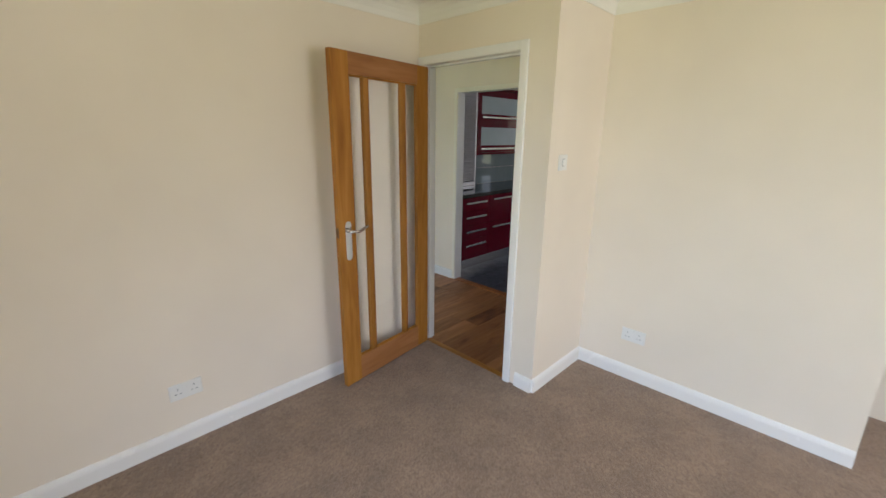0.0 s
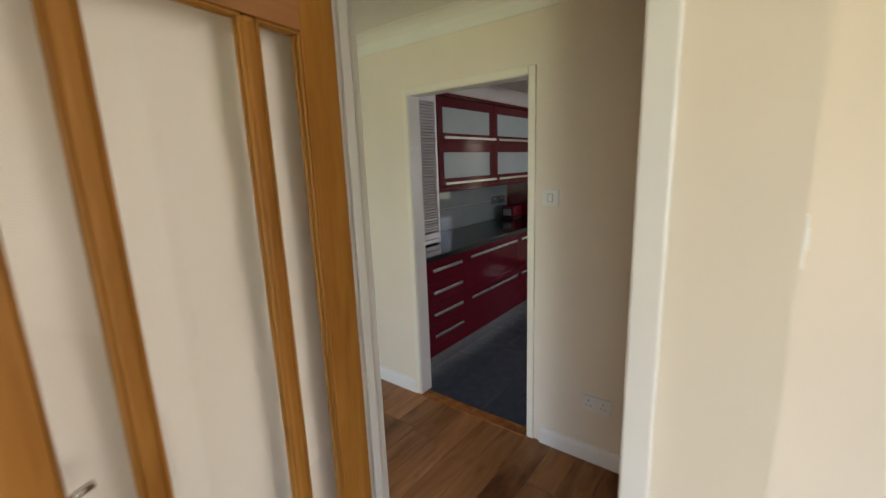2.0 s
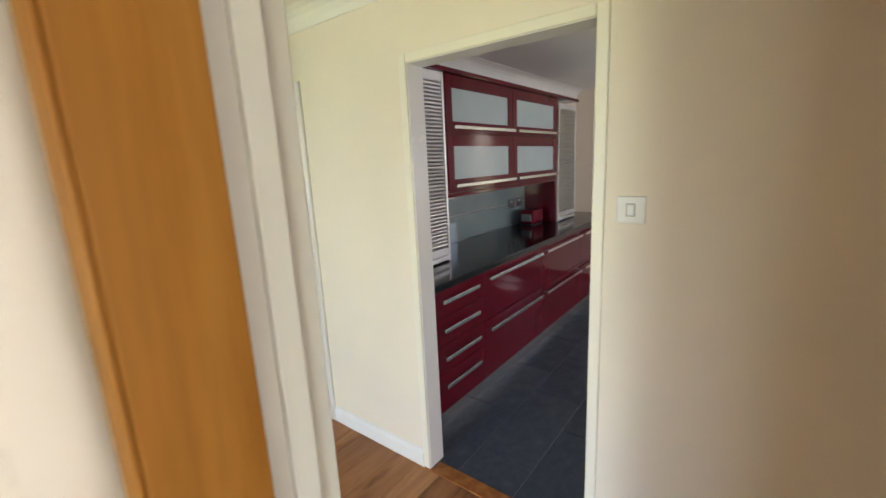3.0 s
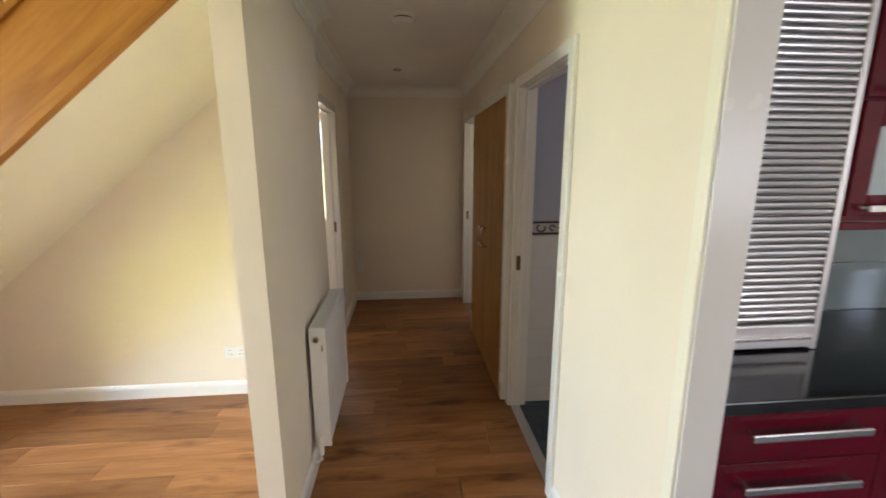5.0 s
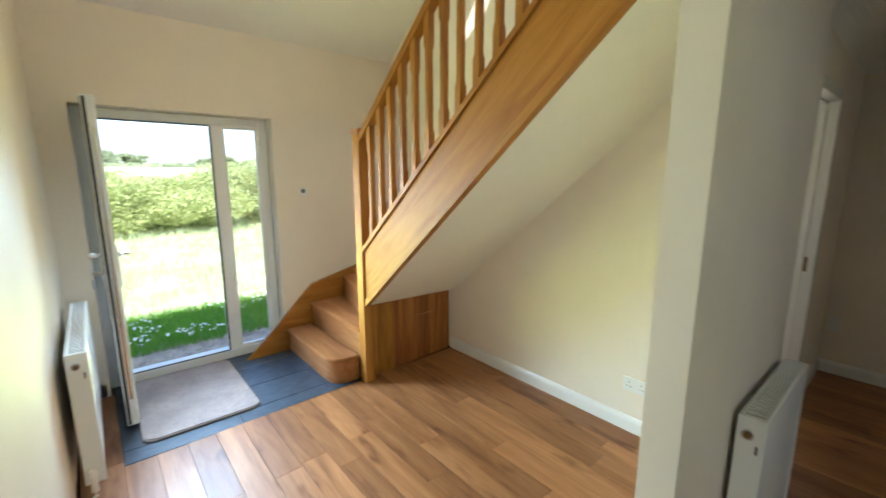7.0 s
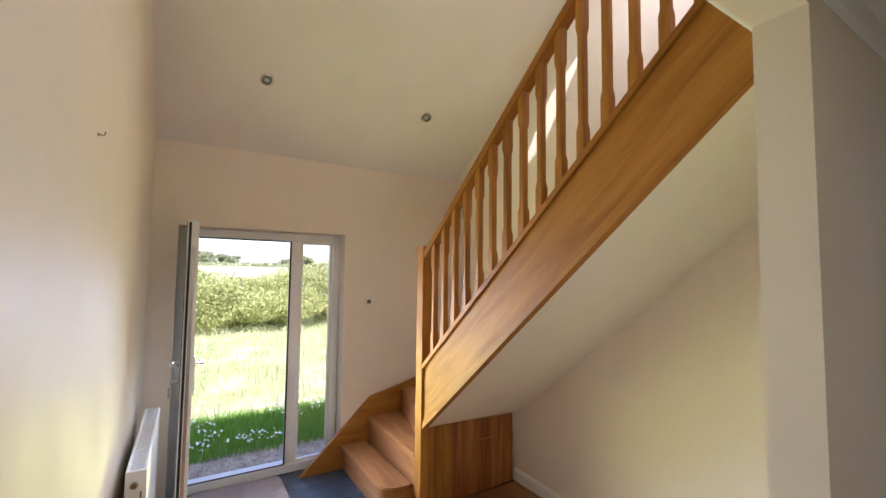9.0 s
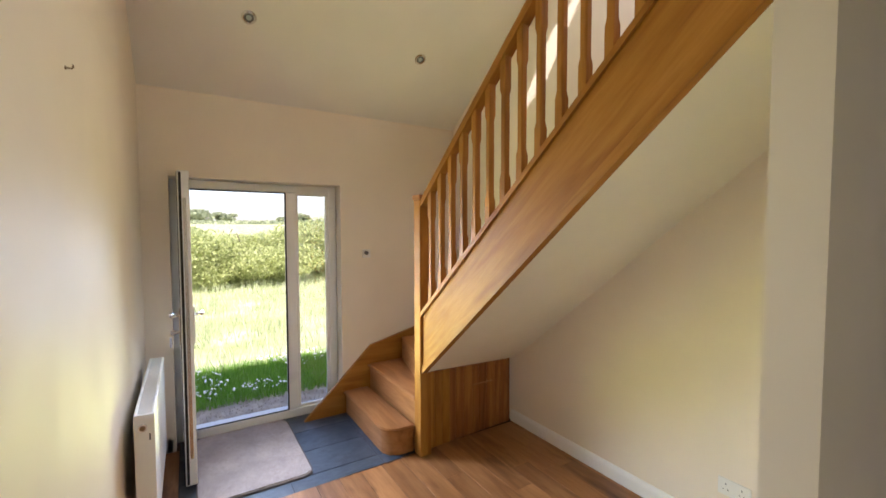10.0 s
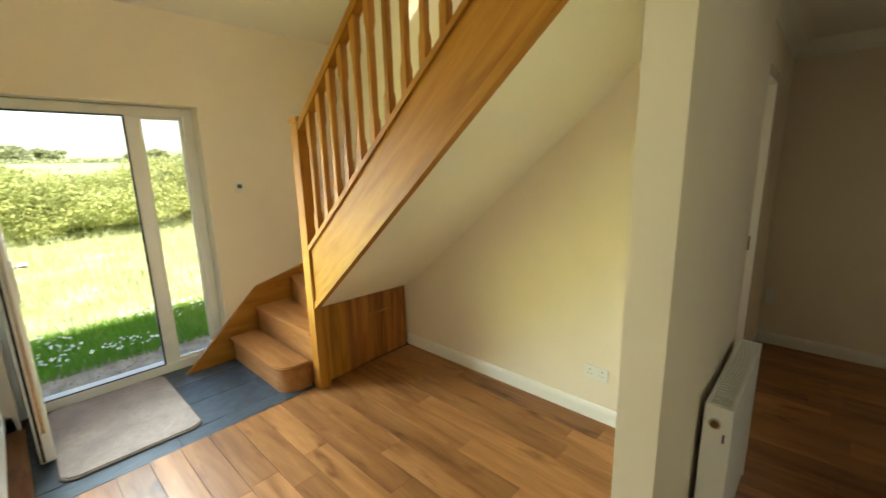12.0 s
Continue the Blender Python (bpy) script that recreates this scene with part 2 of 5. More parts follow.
M_SLATE = material("dark_slate", slate)
M_GROUT = plain("dark_grout", (0.05, 0.055, 0.06), 0.9, 0, 200, 0.3)
M_SUBFLOOR = plain("brown_subfloor", (0.07, 0.03, 0.012), 0.8)
M_TILE = painted("white_wall_tile", (0.74, 0.74, 0.74), 0.12, 0.02, 6, 0.03)
M_BLUEGREY = painted("blue_grey_paint", (0.40, 0.42, 0.52), 0.6)
M_BORDER = plain("patterned_border_base", (0.50, 0.48, 0.47), 0.2)
M_BORDER_DARK = plain("purple_border_motif", (0.07, 0.05, 0.08), 0.25)
M_GLASS = glass("clear_glass")
M_PANE = glass("door_glass", (0.97, 0.985, 0.975), 0.02)
M_BRICK = plain("rendered_wall", (0.55, 0.50, 0.42), 0.9, 0, 40, 0.3)


# ---- builders ----
def box(bm, x0, y0, z0, x1, y1, z1, bevel=0.0, seg=2):
    m = Matrix.Translation(((x0 + x1) / 2, (y0 + y1) / 2, (z0 + z1) / 2)) @ Matrix.Diagonal((abs(x1 - x0), abs(y1 - y0), abs(z1 - z0), 1))
    r = bmesh.ops.create_cube(bm, size=1, matrix=m)
    if bevel:
        es = {e for v in r["verts"] for e in v.link_edges}
        bmesh.ops.bevel(bm, geom=list(es), offset=bevel, segments=seg, affect="EDGES", profile=0.5)
    return bm


def prism(bm, pts, axis, a0, a1):
    """A flat outline in the two other axes, pulled along an axis from a0 to a1."""
    def at(p, a):
        return {"x": (a, p[0], p[1]), "y": (p[0], a, p[1]), "z": (p[0], p[1], a)}[axis]
    lo = [bm.verts.new(at(p, a0)) for p in pts]
    hi = [bm.verts.new(at(p, a1)) for p in pts]
    fs = [bm.faces.new(lo), bm.faces.new(hi)]
    for i in range(len(pts)):
        j = (i + 1) % len(pts)
        fs.append(bm.faces.new((lo[i], lo[j], hi[j], hi[i])))
    bmesh.ops.recalc_face_normals(bm, faces=fs)
    return bm


def rod(bm, a, b, r, seg=14, r2=None):
    a, b = Vector(a), Vector(b)
    d = b - a
    m = Matrix.Translation((a + b) / 2) @ d.to_track_quat("Z", "Y").to_matrix().to_4x4()
    bmesh.ops.create_cone(bm, cap_ends=True, segments=seg, radius1=r, radius2=r if r2 is None else r2, depth=d.length, matrix=m)
    return bm


def tube(bm, pts, r, seg=10):
    """A round bar bent along points."""
    rings = []
    for i, p in enumerate(pts):
        p = Vector(p)
        d = Vector(pts[min(i + 1, len(pts) - 1)]) - Vector(pts[max(i - 1, 0)])
        q = d.to_track_quat("Z", "Y")
        rings.append([bm.verts.new(p + q @ Vector((r * math.cos(k * math.tau / seg), r * math.sin(k * math.tau / seg), 0))) for k in range(seg)])
    fs = [bm.faces.new(rings[0]), bm.faces.new(rings[-1])]
    for a, b in zip(rings, rings[1:]):
        for k in range(seg):
            fs.append(bm.faces.new((a[k], a[(k + 1) % seg], b[(k + 1) % seg], b[k])))
    bmesh.ops.recalc_face_normals(bm, faces=fs)
    return bm


def mesh_of(name, bm, mat, smooth=False):
    me = bpy.data.meshes.new(name)
    bm.to_mesh(me)
    bm.free()
    me.materials.append(mat)
    if smooth:
        for p in me.polygons:
            p.use_smooth = True
    return me


def part(name, bm, mat, parent, label="", smooth=False):
    ob = new(name, mesh_of(name, bm, mat, smooth))
    if parent is not None:
        ob.parent = parent
        if parent.parent is None:
            ob.matrix_parent_inverse = Matrix.Translation(-parent.matrix_basis.translation)
    if label:
        ob["label"] = label
    return ob


def thing(name, at, label, category, group="", kind=""):
    ob = new(name)
    ob.empty_display_size = 0.1
    ob.matrix_basis = Matrix.Translation(at)
    return tagged(ob, label, category, group, kind)


def solid(name, bm, mat, label, category, kind="structure", smooth=False):
    return tagged(part(name, bm, mat, None, "", smooth), label, category, "", kind)


def B(*a, **k):
    return box(bmesh.new(), *a, **k)


def wall(name, axis, a0, a1, f0, f1, z0, z1, holes, mat, label):
    """A wall along an axis with openings (from, to, sill, head) cut through it."""
    bm = bmesh.new()
    cuts = sorted({a0, a1, *[h[0] for h in holes], *[h[1] for h in holes]})
    def put(p, q, lo, hi):
        if hi - lo > 1e-4:
            if axis == "x":
                box(bm, p, f0, lo, q, f1, hi)
            else:
                box(bm, f0, p, lo, f1, q, hi)
    for p, q in zip(cuts, cuts[1:]):
        hole = next((h for h in holes if h[0] <= p + 1e-6 and q <= h[1] + 1e-6), None)
        if hole is None:
            put(p, q, z0, z1)
        else:
            put(p, q, z0, hole[2])
            put(p, q, hole[3], z1)
    bmesh.ops.remove_doubles(bm, verts=bm.verts, dist=1e-5)
    return solid(name, bm, mat, label, "wall")


def skirting(pts, h=0.095, d=0.016):
    """Skirting along a line of wall foot points; the room lies to the left of the line."""
    bm = bmesh.new()
    for (x0, y0), (x1, y1) in zip(pts, pts[1:]):
        v = Vector((x1 - x0, y1 - y0, 0))
        n = Vector((-v.y, v.x, 0)).normalized()
        prof = [(0, 0), (d, 0), (d, h * 0.72), (d * 0.8, h * 0.86), (d * 0.45, h * 0.96), (0, h)]
        e = v.normalized() * d
        rows = []
        for p in (Vector((x0, y0, 0)) - e * 0, Vector((x1, y1, 0)) + e * 0):
            rows.append([bm.verts.new(p + n * a + Vector((0, 0, z))) for a, z in prof])
        k = len(prof)
        fs = [bm.faces.new(rows[0]), bm.faces.new(rows[1])]
        for i in range(k):
            j = (i + 1) % k
            fs.append(bm.faces.new((rows[0][i], rows[0][j], rows[1][j], rows[1][i])))
        bmesh.ops.recalc_face_normals(bm, faces=fs)
    return solid("baseboard", bm, M_TRIM, "white gloss skirting board along the foot of the wall", "skirting board")


def coving(pts, z=2.34, s=0.10):
    """Hollow coving under the ceiling; the room lies to the left of the line. Ends are mitred by the neighbouring runs."""
    bm = bmesh.new()
    prof = [(0, z), (0, z - s)] + [(s * (1 - math.cos(a)) * 0.999 + 0.004, z - s + s * math.sin(a) * 0.97) for a in [radians(q) for q in (0, 18, 36, 54, 72, 90)]] + [(s + 0.004, z)]
    for (x0, y0), (x1, y1) in zip(pts, pts[1:]):
        v = Vector((x1 - x0, y1 - y0, 0))
        n = Vector((-v.y, v.x, 0)).normalized()
        rows = [[bm.verts.new(p + n * a + Vector((0, 0, q))) for a, q in prof] for p in (Vector((x0, y0, 0)), Vector((x1, y1, 0)))]
        fs = [bm.faces.new(rows[0]), bm.faces.new(rows[1])]
        for i in range(len(prof)):
            j = (i + 1) % len(prof)
            fs.append(bm.faces.new((rows[0][i], rows[0][j], rows[1][j], rows[1][i])))
        bmesh.ops.recalc_face_normals(bm, faces=fs)
    return solid("trim", bm, M_COVE, "white plaster coving between wall and ceiling", "coving")


def architrave(name, axis, o0, o1, top, face, out, w=0.062, d=0.018, foot=0.0, mat=None):
    """Moulded door casing round an opening, on the wall face; out is the side it stands proud of (+1 or -1)."""
    t = thing(name, (face, (o0 + o1) / 2, 0) if axis == "y" else ((o0 + o1) / 2, face, 0), "white gloss moulded architrave round a doorway", "architrave", "", "structure")
    def piece(pn, a0, a1, z0, z1):
        bm = bmesh.new()
        lo, hi = sorted((face, face + out * d))
        lo2, hi2 = sorted((face, face + out * d * 0.55))
        if axis == "y":
            box(bm, lo, a0, z0, hi, a1, z1, 0.005)
        else:
            box(bm, a0, lo, z0, a1, hi, z1, 0.005)
        part(pn, bm, mat or M_TRIM, t)
    piece("jamb_casing", o0 - w, o0, foot, top + w)
    piece("jamb_casing", o1, o1 + w, foot, top + w)
    piece("head_casing", o0, o1, top, top + w)
    return t


def lining(name, axis, o0, o1, top, f0, f1, t=0.025, stop=0.5, mat=None):
    """Door lining inside an opening with its planted stop."""
    e = thing(name, ((f0 + f1) / 2, (o0 + o1) / 2, 0) if axis == "y" else ((o0 + o1) / 2, (f0 + f1) / 2, 0), "white gloss timber door lining", "door lining", "", "structure")
    def bx(a0, a1, z0, z1, g0=f0 - 0.001, g1=f1 + 0.001):
        return B(g0, a0, z0, g1, a1, z1, bevel=0.002) if axis == "y" else B(a0, g0, z0, a1, g1, z1, bevel=0.002)
    m_ = mat or M_TRIM
    part("jamb", bx(o0, o0 + t, 0, top), m_, e)
    part("jamb", bx(o1 - t, o1, 0, top), m_, e)
    part("head", bx(o0 + t, o1 - t, top - t, top), m_, e)
    if stop:
        m = f0 + (f1 - f0) * stop
        part("stop", bx(o0 + t, o0 + t + 0.012, 0, top - t, m - 0.016, m + 0.016), m_, e)
        part("stop", bx(o1 - t - 0.012, o1 - t, 0, top - t, m - 0.016, m + 0.016), m_, e)
        part("stop", bx(o0 + t, o1 - t, top - t - 0.012, top - t, m - 0.016, m + 0.016), m_, e)
    return e


# ---- structure ----
CEIL = 2.34
X_ENT, X_DOORWALL, X_NIB0, X_NIB1 = -4.38, -1.215, -1.24, -1.14
Y_PART0, Y_PART1, Y_BACK, Y_NIB, Y_END = 0.48, 0.555, 3.12, 1.85, 5.07
X_FAR = -1.235  # corridor wall past the radiator

# outer walls
wall("wall_west", "y", -5.2, 5.25, -4.70, X_ENT, -0.3, 2.60, [(-3.1, -0.9, 0.3, 2.2), (0.72, 1.96, -0.02, 1.99), (3.8, 4.8, 0.9, 1.9)], M_WALL, "cream painted outer wall with the entrance opening")
wall("wall_south", "x", X_ENT, 4.2, -5.2, -5.0, -0.3, CEIL, [(-2.1, -0.7, 0.6, 2.0)], M_WALL, "cream painted outer wall of the living room")
wall("wall_north", "x", X_ENT, 4.2, 5.07, 5.25, -0.3, CEIL, [(-2.35, -1.45, 0.95, 2.0), (0.5, 1.3, 1.0, 2.0)], M_WALL, "cream painted wall closing the corridor end")
wall("wall_east", "y", -5.0, 5.07, 4.0, 4.2, -0.3, CEIL, [(-0.40, 0.0, 0.9, 2.0)], M_WALL, "cream painted outer kitchen wall")
# living room
wall("wall_partition", "x", X_ENT, X_DOORWALL + 0.1, Y_PART0, Y_PART1, 0, CEIL, [], M_WALL, "cream painted partition between living room and hall")
wall("wall_door", "y", -0.548, Y_PART0, X_DOORWALL, X_DOORWALL + 0.1, 0, CEIL, [(-0.36, 0.45, 0, 2.02)], M_WALL, "cream painted wall round the living room doorway")
wall("wall_return", "x", X_DOORWALL + 0.1, 0.0, -0.548, -0.355, 0, CEIL, [], M_WALL, "cream painted wall returning beside the doorway")
wall("wall_living_side", "y", -2.0, -0.548, -0.607, -0.50, 0, CEIL, [], M_WALL, "cream painted living room wall ending in an open corner")
wall("wall_far_living", "x", -0.5, 0.0, -1.2, -1.1, 0, CEIL, [], M_WALL, "cream painted wall beyond the living room opening")
# hall, kitchen and corridor
wall("wall_kitchen", "y", -5.0, Y_END, 0.0, 0.10, 0, CEIL, [(0.43, 1.266, 0, 1.985), (2.035, 2.815, 0, 1.975), (2.90, 4.04, 0, 1.95), (4.14, 4.86, 0, 1.98)], M_WALL, "cream painted wall with kitchen, bathroom and cupboard doorways")
wall("wall_corridor_far", "y", 2.98, Y_END, X_FAR - 0.10, X_FAR, 0, CEIL, [(3.38, 4.1, 0, 1.98)], M_WALL, "cream painted corridor wall with a bedroom doorway")
wall("wall_corridor", "y", Y_NIB, 2.98, X_NIB0, X_NIB1, 0, CEIL, [], M_WALL, "cream painted corridor wall with a blunt end beside the stairs")
wall("wall_understairs", "x", X_ENT, X_FAR - 0.101, Y_BACK, Y_BACK + 0.12, 0, CEIL, [], M_WALL, "cream painted wall behind and under the staircase")
wall("wall_kitchen_back", "x", 0.10, 4.0, 1.98, 2.02, 0, CEIL, [], M_WALL, "painted kitchen wall behind the units")
wall("wall_kitchen_south", "x", 0.10, 4.0, -2.6, -2.5, 0, CEIL, [(1.4, 3.9, 1.0, 2.0)], M_WALL, "painted kitchen wall with the window")
wall("wall_bath_side", "x", 0.10, 2.0, 2.835, 2.885, 0, CEIL, [], M_BLUEGREY, "blue-grey painted bathroom wall above the tiles")
wall("wall_bath_far", "y", 2.02, 2.835, 1.95, 2.02, 0, CEIL, [(2.05, 2.6, 1.2, 2.0)], M_BLUEGREY, "blue-grey painted bathroom wall")
wall("wall_room_side", "x", 0.10, 1.6, 4.09, 4.13, 0, CEIL, [], M_WALL, "painted wall of the room past the cupboard")
wall("wall_room_far", "y", 4.13, 5.07, 1.5, 1.6, 0, CEIL, [], M_WALL, "painted far wall of the room past the cupboard")
wall("wall_cupboard_back", "y", 2.885, 4.09, 0.6, 0.65, 0, CEIL, [], M_WALL, "painted back wall of the corridor cupboard")

# ceilings
solid("ceiling_living", B(X_ENT, -5.0, CEIL, 0.0, Y_PART0, CEIL + 0.15), M_CEIL, "white painted living room ceiling", "ceiling")
solid("ceiling_hall", B(X_NIB0 - 0.10, Y_PART1 + 0.001, CEIL, 0.10, 5.07, CEIL + 0.26), M_CEIL, "white painted corridor ceiling under the landing", "ceiling")
solid("ceiling_lobby", B(X_DOORWALL, -0.548, CEIL - 0.001, 0.0, Y_PART1, CEIL + 0.12), M_CEIL, "white painted ceiling inside the living room door", "ceiling")
solid("ceiling_kitchen", B(0.101, -5.0, CEIL, 4.0, 5.07, CEIL + 0.26), M_CEIL, "white painted kitchen ceiling", "ceiling")
solid("ceiling_bedroom", B(X_ENT, Y_BACK + 0.12, CEIL, X_NIB0 - 0.101, 5.07, CEIL + 0.15), M_CEIL, "white painted bedroom ceiling", "ceiling")

solid("beam", B(X_NIB0, Y_PART1, 2.215, X_NIB1, Y_NIB, CEIL), M_WALL, "cream painted beam over the hall at the edge of the stairwell", "beam")
# sloping ceiling over the stairwell with a rooflight opening
bm = bmesh.new()
X_TOP = 0.6
RL = (-2.42, -1.80, 2.57, 2.85)
def roof_piece(x0, x1, y0, y1):
    prism(bm, [(x0, roof_z(x0)), (x1, roof_z(x1)), (x1, roof_z(x1) + 0.22), (x0, roof_z(x0) + 0.22)], "y", y0, y1)
roof_piece(-4.72, RL[0], -5.4, 5.4)
roof_piece(RL[1], X_TOP, -5.4, 5.4)
roof_piece(RL[0], RL[1], -5.4, RL[2])
roof_piece(RL[0], RL[1], RL[3], 5.4)
solid("ceiling_slope", bm, M_CEIL, "white painted sloping ceiling rising over the stairwell", "ceiling")
bm = bmesh.new()
prism(bm, [(X_ENT, CEIL + 0.001), (X_TOP, CEIL + 0.001), (X_TOP, roof_z(X_TOP)), (X_ENT, roof_z(X_ENT))], "y", Y_PART0, Y_PART1)
solid("wall_upper_south", bm, M_WALL, "cream painted stairwell wall rising to the slope", "wall")
bm = bmesh.new()
prism(bm, [(X_ENT, CEIL + 0.001), (X_TOP, CEIL + 0.001), (X_TOP, roof_z(X_TOP)), (X_ENT, roof_z(X_ENT))], "y", Y_BACK, Y_BACK + 0.12)
solid("wall_upper_north", bm, M_WALL, "cream painted stairwell wall behind the stairs", "wall")
solid("wall_upper_east", B(X_TOP - 0.1, Y_PART1, 2.6, X_TOP, Y_BACK, roof_z(X_TOP) - 0.08), M_WALL, "cream painted wall closing the landing", "wall")

# floors
solid("floor_slab", B(-4.70, -5.2, -0.30, 4.2, 5.25, -0.012), M_SUBFLOOR, "bare floor slab beneath the coverings", "floor")
solid("carpet_floor", B(X_ENT, -5.0, -0.012, X_DOORWALL + 0.03, Y_PART0, 0.004), M_CARPET, "brown twist pile fitted carpet in the living room", "carpet")
solid("carpet_floor", B(X_DOORWALL + 0.03, -5.0, -0.012, 0.0, -0.548, 0.004), M_CARPET, "brown twist pile fitted carpet in the living room recess", "carpet")

skirting([(-0.607, -2.0), (-0.607, -0.548), (X_DOORWALL, -0.548), (X_DOORWALL, -0.425)])
skirting([(X_DOORWALL, 0.478), (X_ENT, 0.48)])
skirting([(0.0, -0.355), (0.0, 0.37)])
skirting([(0.0, 1.281), (0.0, 1.997)])
skirting([(X_NIB0, Y_BACK), (-3.47, Y_BACK)])
skirting([(0.0, Y_END), (X_FAR, Y_END), (X_FAR, 4.14)])
skirting([(X_FAR, 3.34), (X_FAR, 2.98), (X_NIB1, 2.98), (X_NIB1, Y_NIB)])
skirting([(X_DOORWALL + 0.1, 0.555), (X_ENT, 0.555), (X_ENT, 0.70)])
coving([(-0.607, -2.0), (-0.607, -0.548), (X_DOORWALL, -0.548), (X_DOORWALL, Y_PART0), (X_ENT, Y_PART0)])
coving([(0.0, -0.355), (0.0, Y_END), (X_FAR, Y_END), (X_FAR, 2.98), (X_NIB1, 2.98), (X_NIB1, Y_NIB)])
coving([(X_DOORWALL + 0.1, Y_PART0), (X_DOORWALL + 0.1, -0.355), (0.0, -0.355)])
coving([(4.0, 1.98), (0.10, 1.98)])

# ---- staircase ----
S = 0.832
def low(x):
    return 0.575 + S * (x + 3.392)
def top(x):
    return low(x) + 0.425
stairs = thing("staircase", (-3.4, 2.65, 0), "oak staircase turning up beside the entrance, white soffit beneath", "staircase")
# newel
bm = B(-3.455, 2.185, 0, -3.365, 2.275, 1.815, bevel=0.006)
newel = part("newel_post", bm, M_OAK_Z, stairs, "square oak newel post")
bm = bmesh.new()
box(bm, -3.463, 2.177, 1.815, -3.357, 2.283, 1.85, bevel=0.008)
part("newel_cap", bm, M_OAK_X, stairs)
# outer string with capping and lower bead
XE = -1.342
bm = bmesh.new()
prism(bm, [(-3.366, low(-3.366)), (XE, low(XE)), (XE, top(XE)), (-3.366, top(-3.366))], "y", 2.205, 2.237)
part("outer_string", bm, M_OAK_RAKE, stairs, "wide oak outer string")
bm = bmesh.new()
prism(bm, [(-3.366, top(-3.366) - 0.02), (XE, top(XE) - 0.02), (XE, top(XE) + 0.015), (-3.366, top(-3.366) + 0.015)], "y", 2.188, 2.25)
part("string_capping", bm, M_OAK_RAKE, stairs)
bm = bmesh.new()
prism(bm, [(-3.366, low(-3.366)), (XE, low(XE)), (XE, low(XE) + 0.055), (-3.366, low(-3.366) + 0.055)], "y", 2.194, 2.2049)
part("string_bead", bm, M_OAK_RAKE, stairs)
# handrail: rounded section
bm = bmesh.new()
sec = [(-0.03, -0.028), (0.03, -0.028), (0.032, 0.0), (0.027, 0.018), (0.014, 0.028), (-0.014, 0.028), (-0.027, 0.018), (-0.032, 0.0)]
rows = []
for x in (-3.366, -1.3):
    zc = top(x) + 0.778
    rows.append([bm.verts.new((x, 2.222 + a, zc + b * 1.3)) for a, b in sec])
fs = [bm.faces.new(rows[0]), bm.faces.new(rows[1])] + [bm.faces.new((rows[0][i], rows[0][(i + 1) % 8], rows[1][(i + 1) % 8], rows[1][i])) for i in range(8)]
bmesh.ops.recalc_face_normals(bm, faces=fs)
part("handrail", bm, M_OAK_RAKE, stairs)
# stop-chamfered balusters
def baluster_mesh(h):
    bm = bmesh.new()
    def ring(z, half, cut):
        pts = [(half - cut, -half), (half, -half + cut), (half, half - cut), (half - cut, half), (-half + cut, half), (-half, half - cut), (-half, -half + cut), (-half + cut, -half)]
        return [bm.verts.new((a, b, z)) for a, b in pts]
    zs = [(0, 0.0205, 0.001), (0.13, 0.0205, 0.001), (0.16, 0.0178, 0.006), (h / 2, 0.0182, 0.006), (h - 0.19, 0.0178, 0.006), (h - 0.16, 0.0205, 0.001), (h, 0.0205, 0.001)]
    rings = [ring(*z) for z in zs]
    fs = [bm.faces.new(rings[0]), bm.faces.new(rings[-1])]
    for a, b in zip(rings, rings[1:]):
        fs += [bm.faces.new((a[i], a[(i + 1) % 8], b[(i + 1) % 8], b[i])) for i in range(8)]
    bmesh.ops.recalc_face_normals(bm, faces=fs)
    return mesh_of("baluster", bm, M_OAK_Z)
bal = baluster_mesh(0.748)
x = -3.262
while x < -1.42:
    ob = new("baluster", bal)
    ob.parent = stairs
    ob.matrix_parent_inverse = Matrix.Translation((3.4, -2.65, 0))
    ob.matrix_basis = Matrix.Translation((x, 2.222, top(x) + 0.005))
    x += 0.1245
# bottom steps
def tread(name, pts, z, t=0.026, mat=M_OAK_X):
    bm = bmesh.new()
    prism(bm, pts, "z", z - t, z)
    es = [e for e in bm.edges if abs(e.verts[0].co.z - e.verts[1].co.z) < 1e-5]
    bmesh.ops.bevel(bm, geom=es, offset=0.008, segments=2, affect="EDGES")
    return part(name, bm, mat, stairs)
def bull(y, x1, r, y_end, inset):
    c = Vector((x1 - r, y + r))
    pts = [(-4.348, y)] + [(c.x + (r) * math.sin(a), c.y - r * math.cos(a)) for a in [radians(q) for q in range(0, 91, 10)]]
    return pts + [(x1, y_end), (-4.348, y_end)]
tread("tread", bull(1.955, -3.455, 0.13, 2.184, 0), 0.20)
bm = bmesh.new()
prism(bm, bull(1.978, -3.474, 0.12, 2.184, 0), "z", 0.0, 0.174)
part("riser", bm, M_OAK_X, stairs, "curved oak bullnose riser")
tread("tread", [(-4.348, 2.18), (-3.456, 2.18), (-3.456, 2.9), (-4.348, 2.6)], 0.40)
part("riser", B(-4.348, 2.203, 0.0, -3.4565, 2.225, 0.374), M_OAK_X, stairs)
